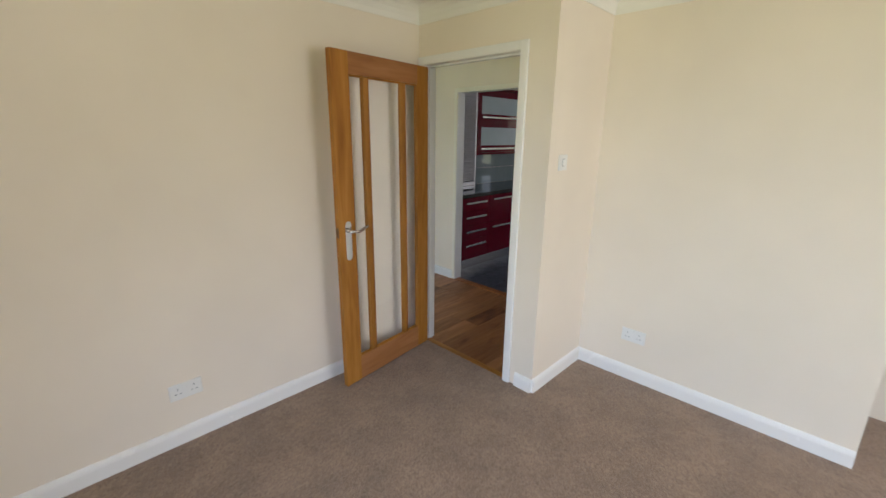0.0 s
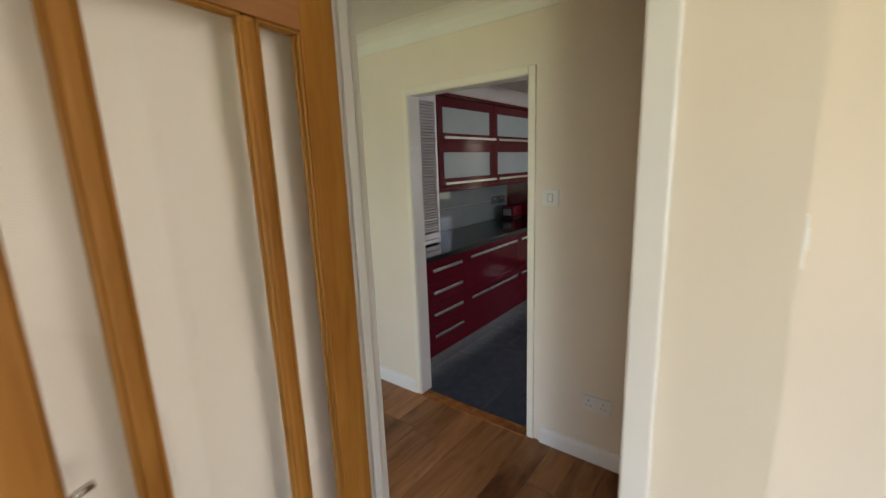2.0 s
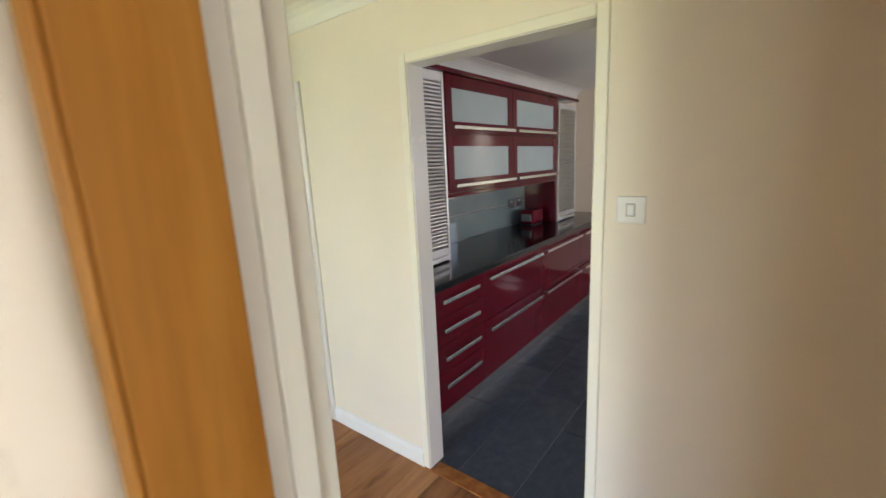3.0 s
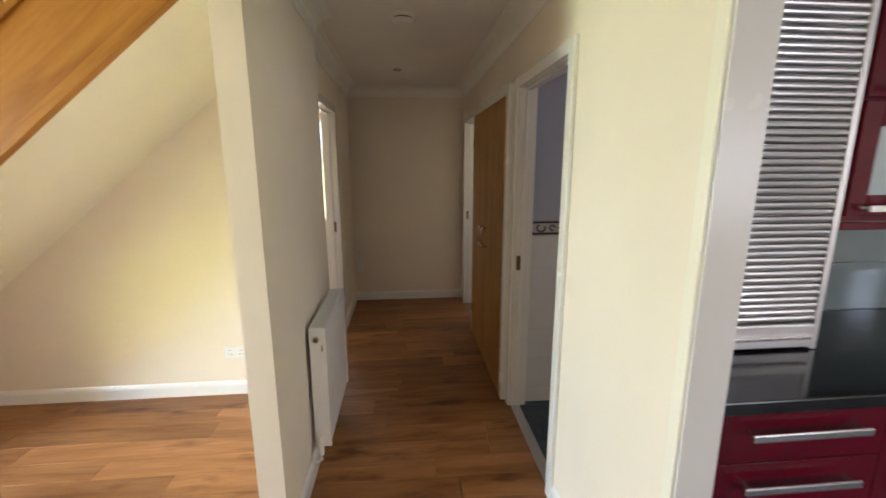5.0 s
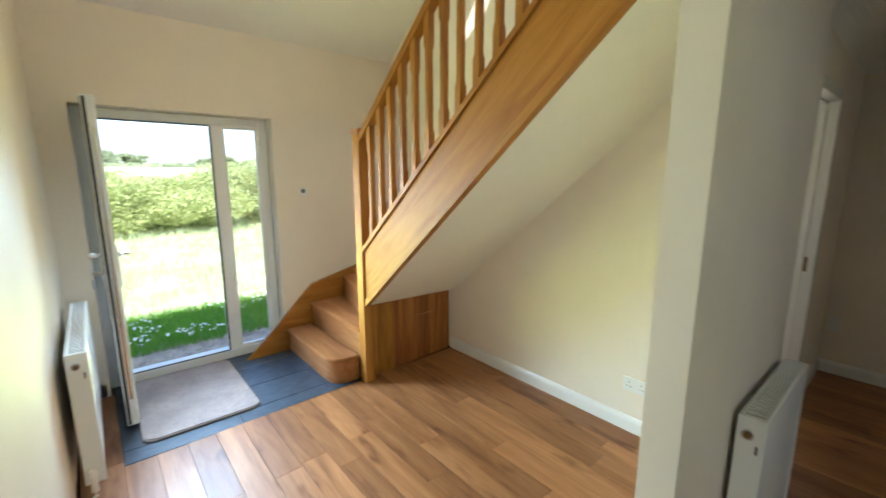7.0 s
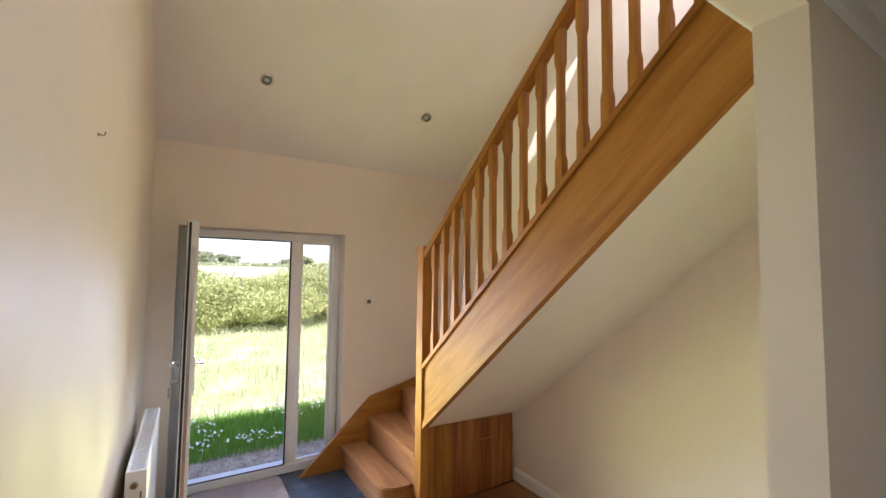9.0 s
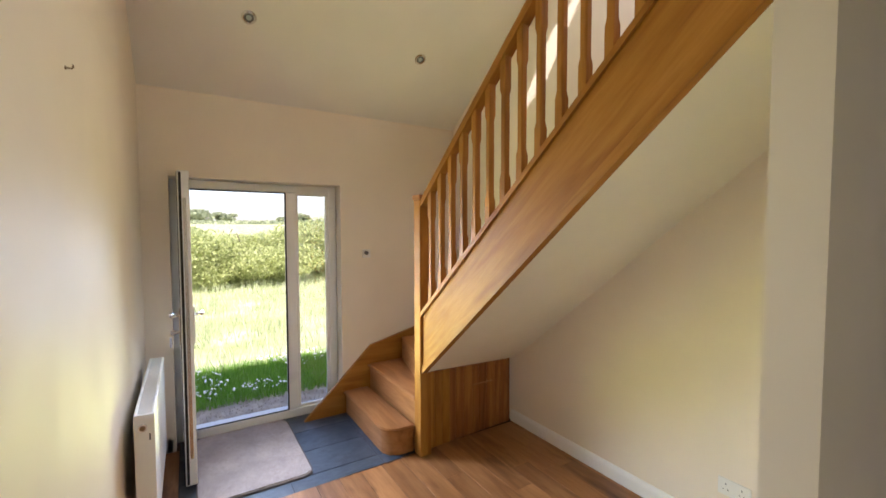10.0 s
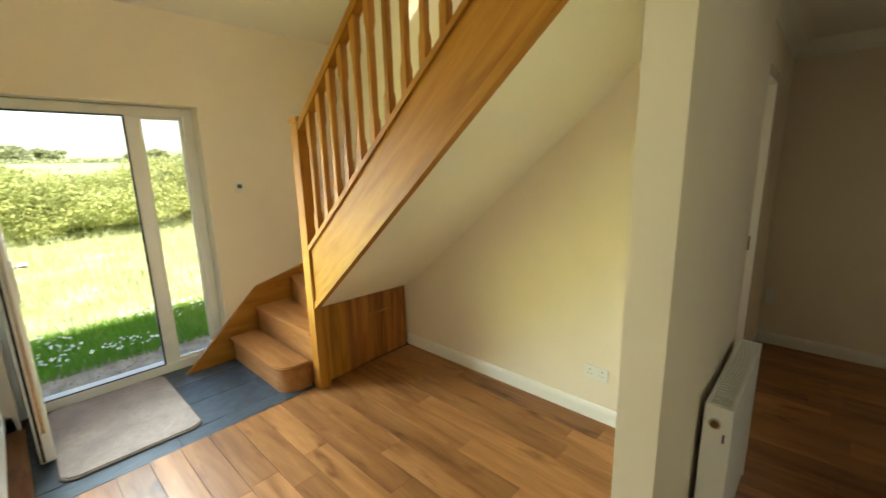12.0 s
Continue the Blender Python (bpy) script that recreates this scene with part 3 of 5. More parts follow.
# winders round the newel
P = (-3.44, 2.28)
tread("tread", [P, (-4.348, 2.52), (-4.348, 3.11), (-3.95, 3.11)], 0.60)
tread("tread", [P, (-4.348, 3.0), (-4.348, 3.11), (-3.36, 3.11), (-3.36, 2.28)], 0.80)
bm = bmesh.new()
prism(bm, [P, (-4.34, 2.54), (-4.34, 2.52)], "z", 0.40, 0.575)
part("riser", bm, M_OAK_X, stairs)
for k in range(9):
    x0 = -3.36 + 0.24 * k
    z = 1.0 + 0.2 * k
    if k < 8:
        part("tread", B(x0 - 0.02, 2.238, z - 0.026, x0 + 0.25, 3.097, z, bevel=0.006), M_OAK_Y, stairs)
        part("riser", B(x0, 2.238, z - 0.2, x0 + 0.018, 3.097, z - 0.026), M_OAK_Y, stairs)
# wall strings
bm = bmesh.new()
prism(bm, [(1.62, 0.0), (2.217, 0.565), (2.6, 0.66), (3.118, 0.80), (3.118, 0.0)], "x", -4.379, -4.350)
part("wall_string", bm, M_OAK_Y, stairs, "oak wall string with a raked end")
bm = bmesh.new()
prism(bm, [(-4.3, 0.6), (-3.4, top(-3.4) - 0.06), (XE, top(XE) - 0.06), (XE, top(XE) - 0.25), (-3.4, top(-3.4) - 0.25)], "y", 3.098, 3.118)
part("wall_string", bm, M_OAK_X, stairs)
# plastered soffit
bm = bmesh.new()
prism(bm, [(-3.366, low(-3.366) + 0.004), (XE, low(XE) + 0.004), (XE, low(XE) + 0.03), (-3.366, low(-3.366) + 0.03)], "y", 2.2375, 3.1195)
part("soffit", bm, M_SOFFIT, stairs, "white painted plaster soffit")
bm = bmesh.new()
v = [bm.verts.new(c) for c in ((-3.44, 2.238, 0.575), (-3.366, 2.238, low(-3.366) + 0.004), (-3.366, 3.1195, low(-3.366) + 0.004), (-3.47, 3.1195, 0.535))]
bm.faces.new(v)
w = bmesh.ops.extrude_face_region(bm, geom=bm.faces[:])
bmesh.ops.translate(bm, vec=(0, 0, 0.02), verts=[g for g in w["geom"] if isinstance(g, bmesh.types.BMVert)])
bmesh.ops.recalc_face_normals(bm, faces=bm.faces)
part("soffit_end", bm, M_SOFFIT, stairs)
# upright boards closing the winders
y, k = 2.276, 0
while y < 3.09:
    wd = 0.068 if k < 3 else 0.062 + 0.014 * (k % 3)
    y1 = min(y + wd, 3.10)
    xx = -3.432 - 0.045 * (y - 2.27) - (0.006 if k >= 3 else 0)
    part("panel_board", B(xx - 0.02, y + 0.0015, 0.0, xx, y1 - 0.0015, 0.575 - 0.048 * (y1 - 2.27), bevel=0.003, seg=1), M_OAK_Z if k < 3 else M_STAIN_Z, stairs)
    y, k = y1, k + 1

# ---- living room door ----
HX, HY = -1.221, 0.408
ang = math.atan2(-0.100, -0.786)
door = thing("door_1", (HX, HY, 0), "oak door with three tall clear glass panes, standing open", "door", "", "structure")
door.matrix_basis = Matrix.Translation((HX, HY, 0.012)) @ Matrix.Rotation(ang, 4, "Z")
W, H, T = 0.790, 1.968, 0.035
def local(name, bm, mat, parent, label="", smooth=False):
    ob = new(name, mesh_of(name, bm, mat, smooth))
    ob.parent = parent
    if label:
        ob["label"] = label
    return ob
# leaf runs along local x from the hinge; local +y faces the room corner side away
local("hinge_stile", B(0, -T / 2, 0, 0.108, T / 2, H, bevel=0.002), M_OAK_Z, door)
local("lock_stile", B(W - 0.118, -T / 2, 0, W, T / 2, H, bevel=0.002), M_OAK_Z, door)
local("top_rail", B(0.108, -T / 2, H - 0.115, W - 0.118, T / 2, H, bevel=0.002), M_OAK_X, door)
local("bottom_rail", B(0.108, -T / 2, 0, W - 0.118, T / 2, 0.16, bevel=0.002), M_OAK_X, door)
for x0 in (0.218, 0.528):
    local("glazing_bar", B(x0 + 0.003, -T / 2, 0.16, x0 + 0.039, T / 2, H - 0.115, bevel=0.011, seg=3), M_OAK_Z, door)
for x0, x1 in ((0.108, 0.222), (0.256, 0.532), (0.566, W - 0.118)):
    pane = local("glass_pane", B(x0, -0.003, 0.16, x1, 0.003, H - 0.115), M_PANE, door, "clear glass pane")
    pane.visible_shadow = False
    bm = bmesh.new()
    for s in (-1, 1):
        yb = s * 0.0085
        for a, b in ((x0, x0 + 0.007), (x1 - 0.007, x1)):
            box(bm, a, yb - 0.006, 0.16, b, yb + 0.006, H - 0.115, bevel=0.003, seg=1)
        box(bm, x0, yb - 0.006, 0.16, x1, yb + 0.006, 0.169, bevel=0.003, seg=1)
        box(bm, x0, yb - 0.006, H - 0.124, x1, yb + 0.006, H - 0.115, bevel=0.003, seg=1)
    local("glazing_bead", bm, M_OAK_Z, door)
for s in (-1, 1):
    bm = bmesh.new()
    yy = s * (T / 2 + 0.004)
    outline = [(W - 0.062 + 0.022 * math.cos(radians(q)), 1.035 + 0.022 * math.sin(radians(q))) for q in range(0, 181, 20)]
    outline += [(W - 0.062 + 0.022 * math.cos(radians(q)), 0.852 + 0.030 * math.sin(radians(q))) for q in range(180, 361, 20)]
    prism(bm, outline, "y", s * T / 2, yy)
    plate = local("handle_plate", bm, M_CHROME, door, "chrome lever handle on a rounded plate")
    bm = bmesh.new()
    rod(bm, (W - 0.062, s * T / 2, 1.0), (W - 0.062, s * (T / 2 + 0.045), 1.0), 0.010)
    c = s * (T / 2 + 0.045)
    tube(bm, [(W - 0.058, c, 1.0), (W - 0.08, c + s * 0.004, 1.002), (W - 0.11, c + s * 0.004, 0.996), (W - 0.145, c, 1.008), (W - 0.178, c - s * 0.004, 1.016)], 0.0085)
    local("lever", bm, M_CHROME, plate, smooth=True)
local("latch", B(W - 0.0005, -0.011, 0.965, W + 0.001, 0.011, 1.025, bevel=0.0004), M_BRONZE, door)
local("latch_bolt", B(W + 0.0005, -0.006, 0.985, W + 0.008, 0.006, 1.003, bevel=0.002), M_BRONZE, door)
lining("door_lining_1", "y", -0.36, 0.45, 2.02, X_DOORWALL, X_DOORWALL + 0.1)
architrave("door_trim_1", "y", -0.335, 0.428, 1.995, X_DOORWALL, -1, w=0.05)
architrave("door_trim_2", "y", -0.345, 0.44, 2.005, X_DOORWALL + 0.1, 1, w=0.035, d=0.012)
lining("door_lining_2", "y", 0.43, 1.266, 1.985, 0.0, 0.10, stop=0)
architrave("door_trim_3", "y", 0.452, 1.244, 1.962, 0.0, -1, w=0.040, d=0.012, mat=M_BOUNCE_TRIM)
lining("door_lining_3", "y", 2.035, 2.815, 1.975, 0.0, 0.10)
architrave("door_trim_4", "y", 2.06, 2.79, 1.95, 0.0, -1, w=0.056, d=0.020)
lining("door_lining_4", "y", 2.90, 4.04, 1.95, 0.0, 0.10)
architrave("door_trim_5", "y", 2.92, 4.02, 1.93, 0.0, -1, w=0.06, d=0.048)
lining("door_lining_5", "y", 4.14, 4.86, 1.98, 0.0, 0.10)
architrave("door_trim_6", "y", 4.165, 4.835, 1.955, 0.0, -1, w=0.06)
lining("door_lining_6", "y", 3.38, 4.10, 1.98, X_FAR - 0.10, X_FAR)
architrave("door_trim_7", "y", 3.405, 4.075, 1.955, X_FAR, 1, w=0.06)

# ---- entrance door and its fixed light ----
window = thing("window_1", (-4.545, 1.34, 0), "white plastic entrance frame with a narrow fixed side light", "door frame", "", "structure")
FX0, FX1 = -4.58, -4.51
part("frame_stile", B(FX0, 0.72, 0, FX1, 0.79, 1.985, bevel=0.006), M_PVC, window)
part("frame_stile", B(FX0, 1.89, 0, FX1, 1.958, 1.985, bevel=0.006), M_PVC, window)
part("frame_head", B(FX0, 0.79, 1.92, FX1, 1.89, 1.985, bevel=0.006), M_PVC, window)
part("mullion", B(FX0, 1.532, 0.07, FX1, 1.612, 1.92, bevel=0.006), M_PVC, window)
part("threshold", B(FX0 - 0.03, 0.79, 0.0, FX1 + 0.012, 1.89, 0.07, bevel=0.006), M_PVC, window)
bm = bmesh.new()
for a, b in ((1.612, 1.634), (1.868, 1.89)):
    box(bm, -4.555, a, 0.07, -4.516, b, 1.92, bevel=0.004)
box(bm, -4.555, 1.634, 0.07, -4.516, 1.868, 0.092, bevel=0.004)
box(bm, -4.555, 1.634, 1.898, -4.516, 1.868, 1.92, bevel=0.004)
part("glazing_bead", bm, M_PVC, window)
pane = part("side_light_pane", B(-4.555, 1.634, 0.092, -4.545, 1.868, 1.898), M_GLASS, window, "clear fixed glass")
pane.visible_shadow = False
bm = bmesh.new()
box(bm, -4.5095, 1.522, 0.075, -4.503, 1.534, 1.915)
box(bm, -4.5095, 0.80, 1.908, -4.503, 1.53, 1.919)
box(bm, -4.505, 0.80, 0.0705, -4.4975, 1.53, 0.078)
part("gasket", bm, M_BLACK, window, "black rubber door gasket")
for z in (0.30, 1.02, 1.12, 1.80):
    part("keep", B(-4.512, 1.527, z - 0.05, -4.507, 1.5315, z + 0.05), M_STEEL, window)
part("window_sill", B(-4.72, 0.70, -0.12, FX0 - 0.031, 1.98, -0.05, bevel=0.005), M_PVC, window)

leaf = thing("door_2", (-4.50, 0.81, 0), "white plastic glazed entrance door standing open inwards", "door", "", "structure")
LX0, LX1, LY0, LY1 = -4.505, -3.79, 0.778, 0.842
def frame_bar(n, *a):
    part(n, B(*a, bevel=0.007), M_PVC, leaf)
frame_bar("stile", LX0, LY0, 0.03, LX0 + 0.10, LY1, 1.965)
frame_bar("stile", LX1 - 0.10, LY0, 0.03, LX1, LY1, 1.965)
frame_bar("top_rail", LX0 + 0.10, LY0, 1.865, LX1 - 0.10, LY1, 1.965)
frame_bar("bottom_rail", LX0 + 0.10, LY0, 0.03, LX1 - 0.10, LY1, 0.15)
for ya, yb in ((LY0 + 0.006, LY0 + 0.02), (LY1 - 0.02, LY1 - 0.006)):
    bm = bmesh.new()
    box(bm, LX0 + 0.10, ya, 0.15, LX0 + 0.118, yb, 1.865, bevel=0.003)
    box(bm, LX1 - 0.118, ya, 0.15, LX1 - 0.10, yb, 1.865, bevel=0.003)
    part("glazing_bead", bm, M_PVC, leaf)
pane = part("glass_pane", B(LX0 + 0.10, 0.80, 0.15, LX1 - 0.10, 0.82, 1.865), M_GLASS, leaf, "clear double glazing")
pane.visible_shadow = False
part("gasket", B(LX1 - 0.004, LY0 + 0.008, 0.04, LX1 + 0.003, LY0 + 0.022, 1.955), M_BLACK, leaf, "black rubber gasket down the door edge")
part("gasket", B(LX1 - 0.03, LY0 - 0.003, 0.04, LX1 - 0.018, LY0 + 0.002, 1.955), M_BLACK, leaf)
part("lock_strip", B(LX1 - 0.002, 0.806, 0.20, LX1 + 0.0015, 0.824, 1.80), M_STEEL, leaf)
for s, y0 in ((-1, LY0), (1, LY1)):
    plate = part("handle_plate", B(LX1 - 0.068, min(y0, y0 + s * 0.010), 0.90, LX1 - 0.036, max(y0, y0 + s * 0.010), 1.13, bevel=0.004), M_STEEL if s < 0 else M_PVC, leaf)
    bm = bmesh.new()
    rod(bm, (LX1 - 0.052, y0, 1.085), (LX1 - 0.052, y0 + s * 0.05, 1.085), 0.009)
    tube(bm, [(LX1 - 0.05, y0 + s * 0.05, 1.085), (LX1 - 0.09, y0 + s * 0.054, 1.085), (LX1 - 0.15, y0 + s * 0.05, 1.08), (LX1 - 0.165, y0 + s * 0.04, 1.078)], 0.009)
    lever = part("lever", bm, M_STEEL, plate, smooth=True)
bm = bmesh.new()
rod(bm, (LX1 - 0.052, LY0 - 0.010, 0.985), (LX1 - 0.052, LY0 - 0.03, 0.985), 0.010)
box(bm, LX1 - 0.056, LY0 - 0.055, 0.972, LX1 - 0.048, LY0 - 0.03, 0.998, bevel=0.002)
part("lock_cylinder", bm, M_STEEL, leaf)
fob = solid("key_fob", B(LX1 - 0.064, LY0 - 0.060, 0.895, LX1 - 0.040, LY0 - 0.050, 0.955, bevel=0.004), M_BLUEGREY, "small blue-grey plastic key fob hanging from the entrance lock", "key fob", "thing")
tagged(fob, kind="")
fob.pop("kind", None)

# ---- door mat ----
def rounded(x0, y0, x1, y1, r, n=6):
    pts = []
    for cx, cy, a0 in ((x1 - r, y1 - r, 0), (x0 + r, y1 - r, 90), (x0 + r, y0 + r, 180), (x1 - r, y0 + r, 270)):
        pts += [(cx + r * math.cos(radians(a0 + 90 * k / n)), cy + r * math.sin(radians(a0 + 90 * k / n))) for k in range(n + 1)]
    return pts
mat = thing("door_mat", (-4.0, 1.17, 0), "beige pile door mat with dark bound edge", "door mat")
bm = bmesh.new()
prism(bm, rounded(-4.475, 0.838, -3.562, 1.492, 0.07), "z", 0.004, 0.017)
es = [e for e in bm.edges if e.verts[0].co.z > 0.016 and e.verts[1].co.z > 0.016]
bmesh.ops.bevel(bm, geom=es, offset=0.006, segments=2, affect="EDGES")
part("top", bm, M_MAT, mat)
bm = bmesh.new()
prism(bm, rounded(-4.485, 0.828, -3.552, 1.502, 0.08), "z", 0.0005, 0.009)
part("bound_edge", bm, M_MAT_EDGE, mat)

# ---- radiators ----
def radiator(length, label):
    """A double panel radiator along local x from its near end, back to the wall at y = 0, front towards +y."""
    t = thing("radiator", (0, 0, 0), label, "radiator")
    z0, z1, d0, d1 = 0.15, 0.780, 0.046, 0.116
    def loc(n, bm, m, lab=""):
        ob = new(n, mesh_of(n, bm, m))
        ob.parent = t
        if lab:
            ob["label"] = lab
        return ob
    bm = bmesh.new()
    box(bm, 0.012, d1 - 0.012, z0 + 0.01, length - 0.012, d1, z1 - 0.012, bevel=0.005)
    loc("front_panel", bm, M_WHITE)
    loc("back_panel", B(0.012, d0, z0 + 0.01, length - 0.012, d0 + 0.012, z1 - 0.012, bevel=0.004), M_WHITE)
    for x in (0.0, length - 0.012):
        loc("side_panel", B(x, d0 - 0.004, z0, x + 0.012, d1 + 0.004, z1, bevel=0.003), M_WHITE)
    bm = bmesh.new()
    for y in (d0 - 0.004, d1 - 0.008):
        box(bm, 0.012, y, z1 - 0.012, length - 0.012, y + 0.012, z1, bevel=0.002, seg=1)
    k = int(length / 0.022)
    for i in range(k):
        x = 0.016 + (length - 0.032) * i / k
        box(bm, x, d0 + 0.008, z1 - 0.008, x + 0.009, d1 - 0.008, z1 - 0.002)
    loc("top_grille", bm, M_WHITE, "slotted white top grille")
    bm = bmesh.new()
    rod(bm, (0.0, 0.075, z1 - 0.058), (-0.010, 0.075, z1 - 0.058), 0.017, 20)
    loc("end_ring", bm, M_STEEL)
    bm = bmesh.new()
    rod(bm, (-0.002, 0.075, z1 - 0.058), (-0.013, 0.075, z1 - 0.058), 0.011, 20)
    loc("end_plug", bm, M_BRONZE)
    loc("end_slot", B(-0.0015, 0.098, z1 - 0.12, 0.001, 0.104, z1 - 0.09), M_GREY)
    bm = bmesh.new()
    rod(bm, (-0.002, 0.075, z0 + 0.045), (-0.03, 0.075, z0 + 0.045), 0.012)
    rod(bm, (-0.03, 0.075, z0 + 0.062), (-0.03, 0.075, z0 - 0.02), 0.013)
    rod(bm, (-0.03, 0.075, z0 + 0.062), (-0.03, 0.075, z0 + 0.085), 0.017, 16, 0.012)
    loc("valve", bm, M_PLASTIC)
    bm = bmesh.new()
    tube(bm, [(-0.03, 0.075, z0 - 0.02), (-0.03, 0.075, z0 - 0.045), (-0.03, 0.055, z0 - 0.062), (-0.03, 0.0, z0 - 0.065)], 0.0075)
    loc("pipe", bm, M_WHITE)
    return t
rad = radiator(0.64, "white double panel radiator under the corridor wall")
rad.matrix_basis = pose(X_NIB1 - 0.022, 2.292, 0, 0, 0, 90) @ Matrix.Diagonal((1, -1, 1, 1))
rad2 = radiator(0.98, "white double panel radiator low on the hall wall")
rad2.matrix_basis = Matrix.Translation((-3.115, Y_PART1, 0)) @ Matrix.Diagonal((-1, 1, 1, 1))


# ---- sockets and switches ----
def electric(name, at, face, label, category, wd, ht, kind, plate_mat=None):
    """A plate on a wall: local x along the wall, local -y out of it."""
    t = thing(name, at, label, category, "wall sockets" if kind == "double" else "")
    t.matrix_basis = Matrix.Translation(at) @ Matrix.Rotation(face, 4, "Z")
    def loc(n, bm, m, lab=""):
        ob = new(n, mesh_of(n, bm, m))
        ob.parent = t
        if lab:
            ob["label"] = lab
    loc("plate", B(-wd / 2, -0.011, -ht / 2, wd / 2, 0, ht / 2, bevel=0.004), plate_mat or M_PLASTIC)
    if kind == "double":
        for s in (-1, 1):
            c = s * 0.036
            loc("pin_slot", B(c - 0.002, -0.0118, 0.012, c + 0.002, -0.0105, 0.021), M_GREY)
            loc("pin_slot", B(c - 0.014, -0.0118, -0.012, c - 0.007, -0.0105, -0.008), M_GREY)
            loc("pin_slot", B(c + 0.007, -0.0118, -0.012, c + 0.014, -0.0105, -0.008), M_GREY)
            loc("rocker", B(s * 0.010 - 0.006, -0.014, 0.008, s * 0.010 + 0.006, -0.010, 0.028, bevel=0.001), M_PLASTIC)
    elif kind == "switch":
        loc("rocker", B(-0.011, -0.016, -0.018, 0.011, -0.010, 0.018, bevel=0.003), M_WHITE)
        loc("rocker_edge", B(-0.014, -0.0122, -0.021, 0.014, -0.0105, 0.021), M_LIGHTGREY)
    return t
electric("double_socket", (-2.826, Y_PART0, 0.296), 0, "white plastic double socket low on the living room wall", "socket", 0.147, 0.086, "double")
electric("double_socket", (-0.607, -0.910, 0.312), -math.pi / 2, "white plastic double socket above the recess skirting", "socket", 0.147, 0.086, "double")
electric("double_socket", (0.0, 0.07, 0.332), -math.pi / 2, "white plastic double socket low beside the kitchen doorway", "socket", 0.147, 0.086, "double")
electric("double_socket", (-1.802, Y_BACK, 0.30), 0, "white plastic double socket under the stairs", "socket", 0.147, 0.086, "double")
electric("light_switch", (0.0, 0.330, 1.372), -math.pi / 2, "white plastic light switch beside the kitchen doorway", "switch", 0.086, 0.086, "switch")
electric("light_switch", (-1.075, -0.548, 1.415), 0, "white plastic light switch beside the living room doorway", "switch", 0.086, 0.086, "switch")
electric("phone_socket", (-1.17, Y_END, 0.40), 0, "white plastic telephone socket low on the end wall", "socket", 0.075, 0.125, "plain")
bell = electric("thermostat", (X_ENT, 2.19, 1.395), math.pi / 2, "small white thermostat box with a dark round dial", "thermostat", 0.075, 0.075, "plain")
bm = bmesh.new()
rod(bm, (-0.004, -0.010, 0.006), (-0.004, -0.024, 0.006), 0.018, 20)
dial = new("dial", mesh_of("dial", bm, M_GREY))
dial.parent = bell

# ---- ceiling fittings ----
alarm = thing("smoke_alarm", (-0.645, 2.90, CEIL), "round white plastic smoke alarm on the corridor ceiling", "smoke alarm")
bm = bmesh.new()
rod(bm, (-0.645, 2.90, CEIL), (-0.645, 2.90, CEIL - 0.018), 0.066, 32)
part("base", bm, M_PLASTIC, alarm)
bm = bmesh.new()
rod(bm, (-0.645, 2.90, CEIL - 0.018), (-0.645, 2.90, CEIL - 0.026), 0.050, 32)
part("slot", bm, M_GREY, alarm)
bm = bmesh.new()
rod(bm, (-0.645, 2.90, CEIL - 0.046), (-0.645, 2.90, CEIL - 0.026), 0.044, 32, 0.058)
part("cover", bm, M_PLASTIC, alarm)
def downlight(at, tilt):
    t = thing("downlight", at, "round chrome ringed recessed ceiling downlight, switched off", "downlight", "ceiling downlights")
    t.matrix_basis = Matrix.Translation(at) @ Matrix.Rotation(tilt, 4, "Y")
    def loc(n, bm, m):
        ob = new(n, mesh_of(n, bm, m))
        ob.parent = t
    bm = bmesh.new()
    n, prof = 28, [(0.030, 0.0), (0.030, -0.006), (0.036, -0.008), (0.045, -0.004), (0.047, 0.0)]
    rows = [[bm.verts.new((r * math.cos(k * math.tau / n), r * math.sin(k * math.tau / n), z)) for k in range(n)] for r, z in prof]
    fs = []
    for a, b in zip(rows, rows[1:]):
        fs += [bm.faces.new((a[k], a[(k + 1) % n], b[(k + 1) % n], b[k])) for k in range(n)]
    bmesh.ops.recalc_face_normals(bm, faces=fs)
    loc("ring", bm, M_STEEL)
    bm = bmesh.new()
    rod(bm, (0, 0, 0.0), (0, 0, -0.003), 0.031, 24)
    loc("lamp_face", bm, M_GREY)
    bm = bmesh.new()
    rod(bm, (0, 0, -0.003), (0, 0, -0.005), 0.018, 20)
    loc("lens", bm, M_FROST)
slope_tilt = -math.atan(PITCH)
downlight((-3.85, 2.46, roof_z(-3.85) - 0.001), slope_tilt)
downlight((-3.85, 1.20, roof_z(-3.85) - 0.001), slope_tilt)
downlight((-0.69, 4.24, CEIL - 0.001), 0)
hook = thing("wall_hook", (-2.344, Y_PART1, 2.04), "small dark metal hook screwed into the hall wall", "hook")
bm = bmesh.new()
rod(bm, (-2.344, Y_PART1, 2.04), (-2.344, Y_PART1 + 0.003, 2.04), 0.005)
tube(bm, [(-2.344, Y_PART1, 2.04), (-2.344, Y_PART1 + 0.014, 2.04), (-2.344, Y_PART1 + 0.017, 2.043), (-2.344, Y_PART1 + 0.017, 2.05)], 0.002)
part("shank", bm, M_BRONZE, hook)

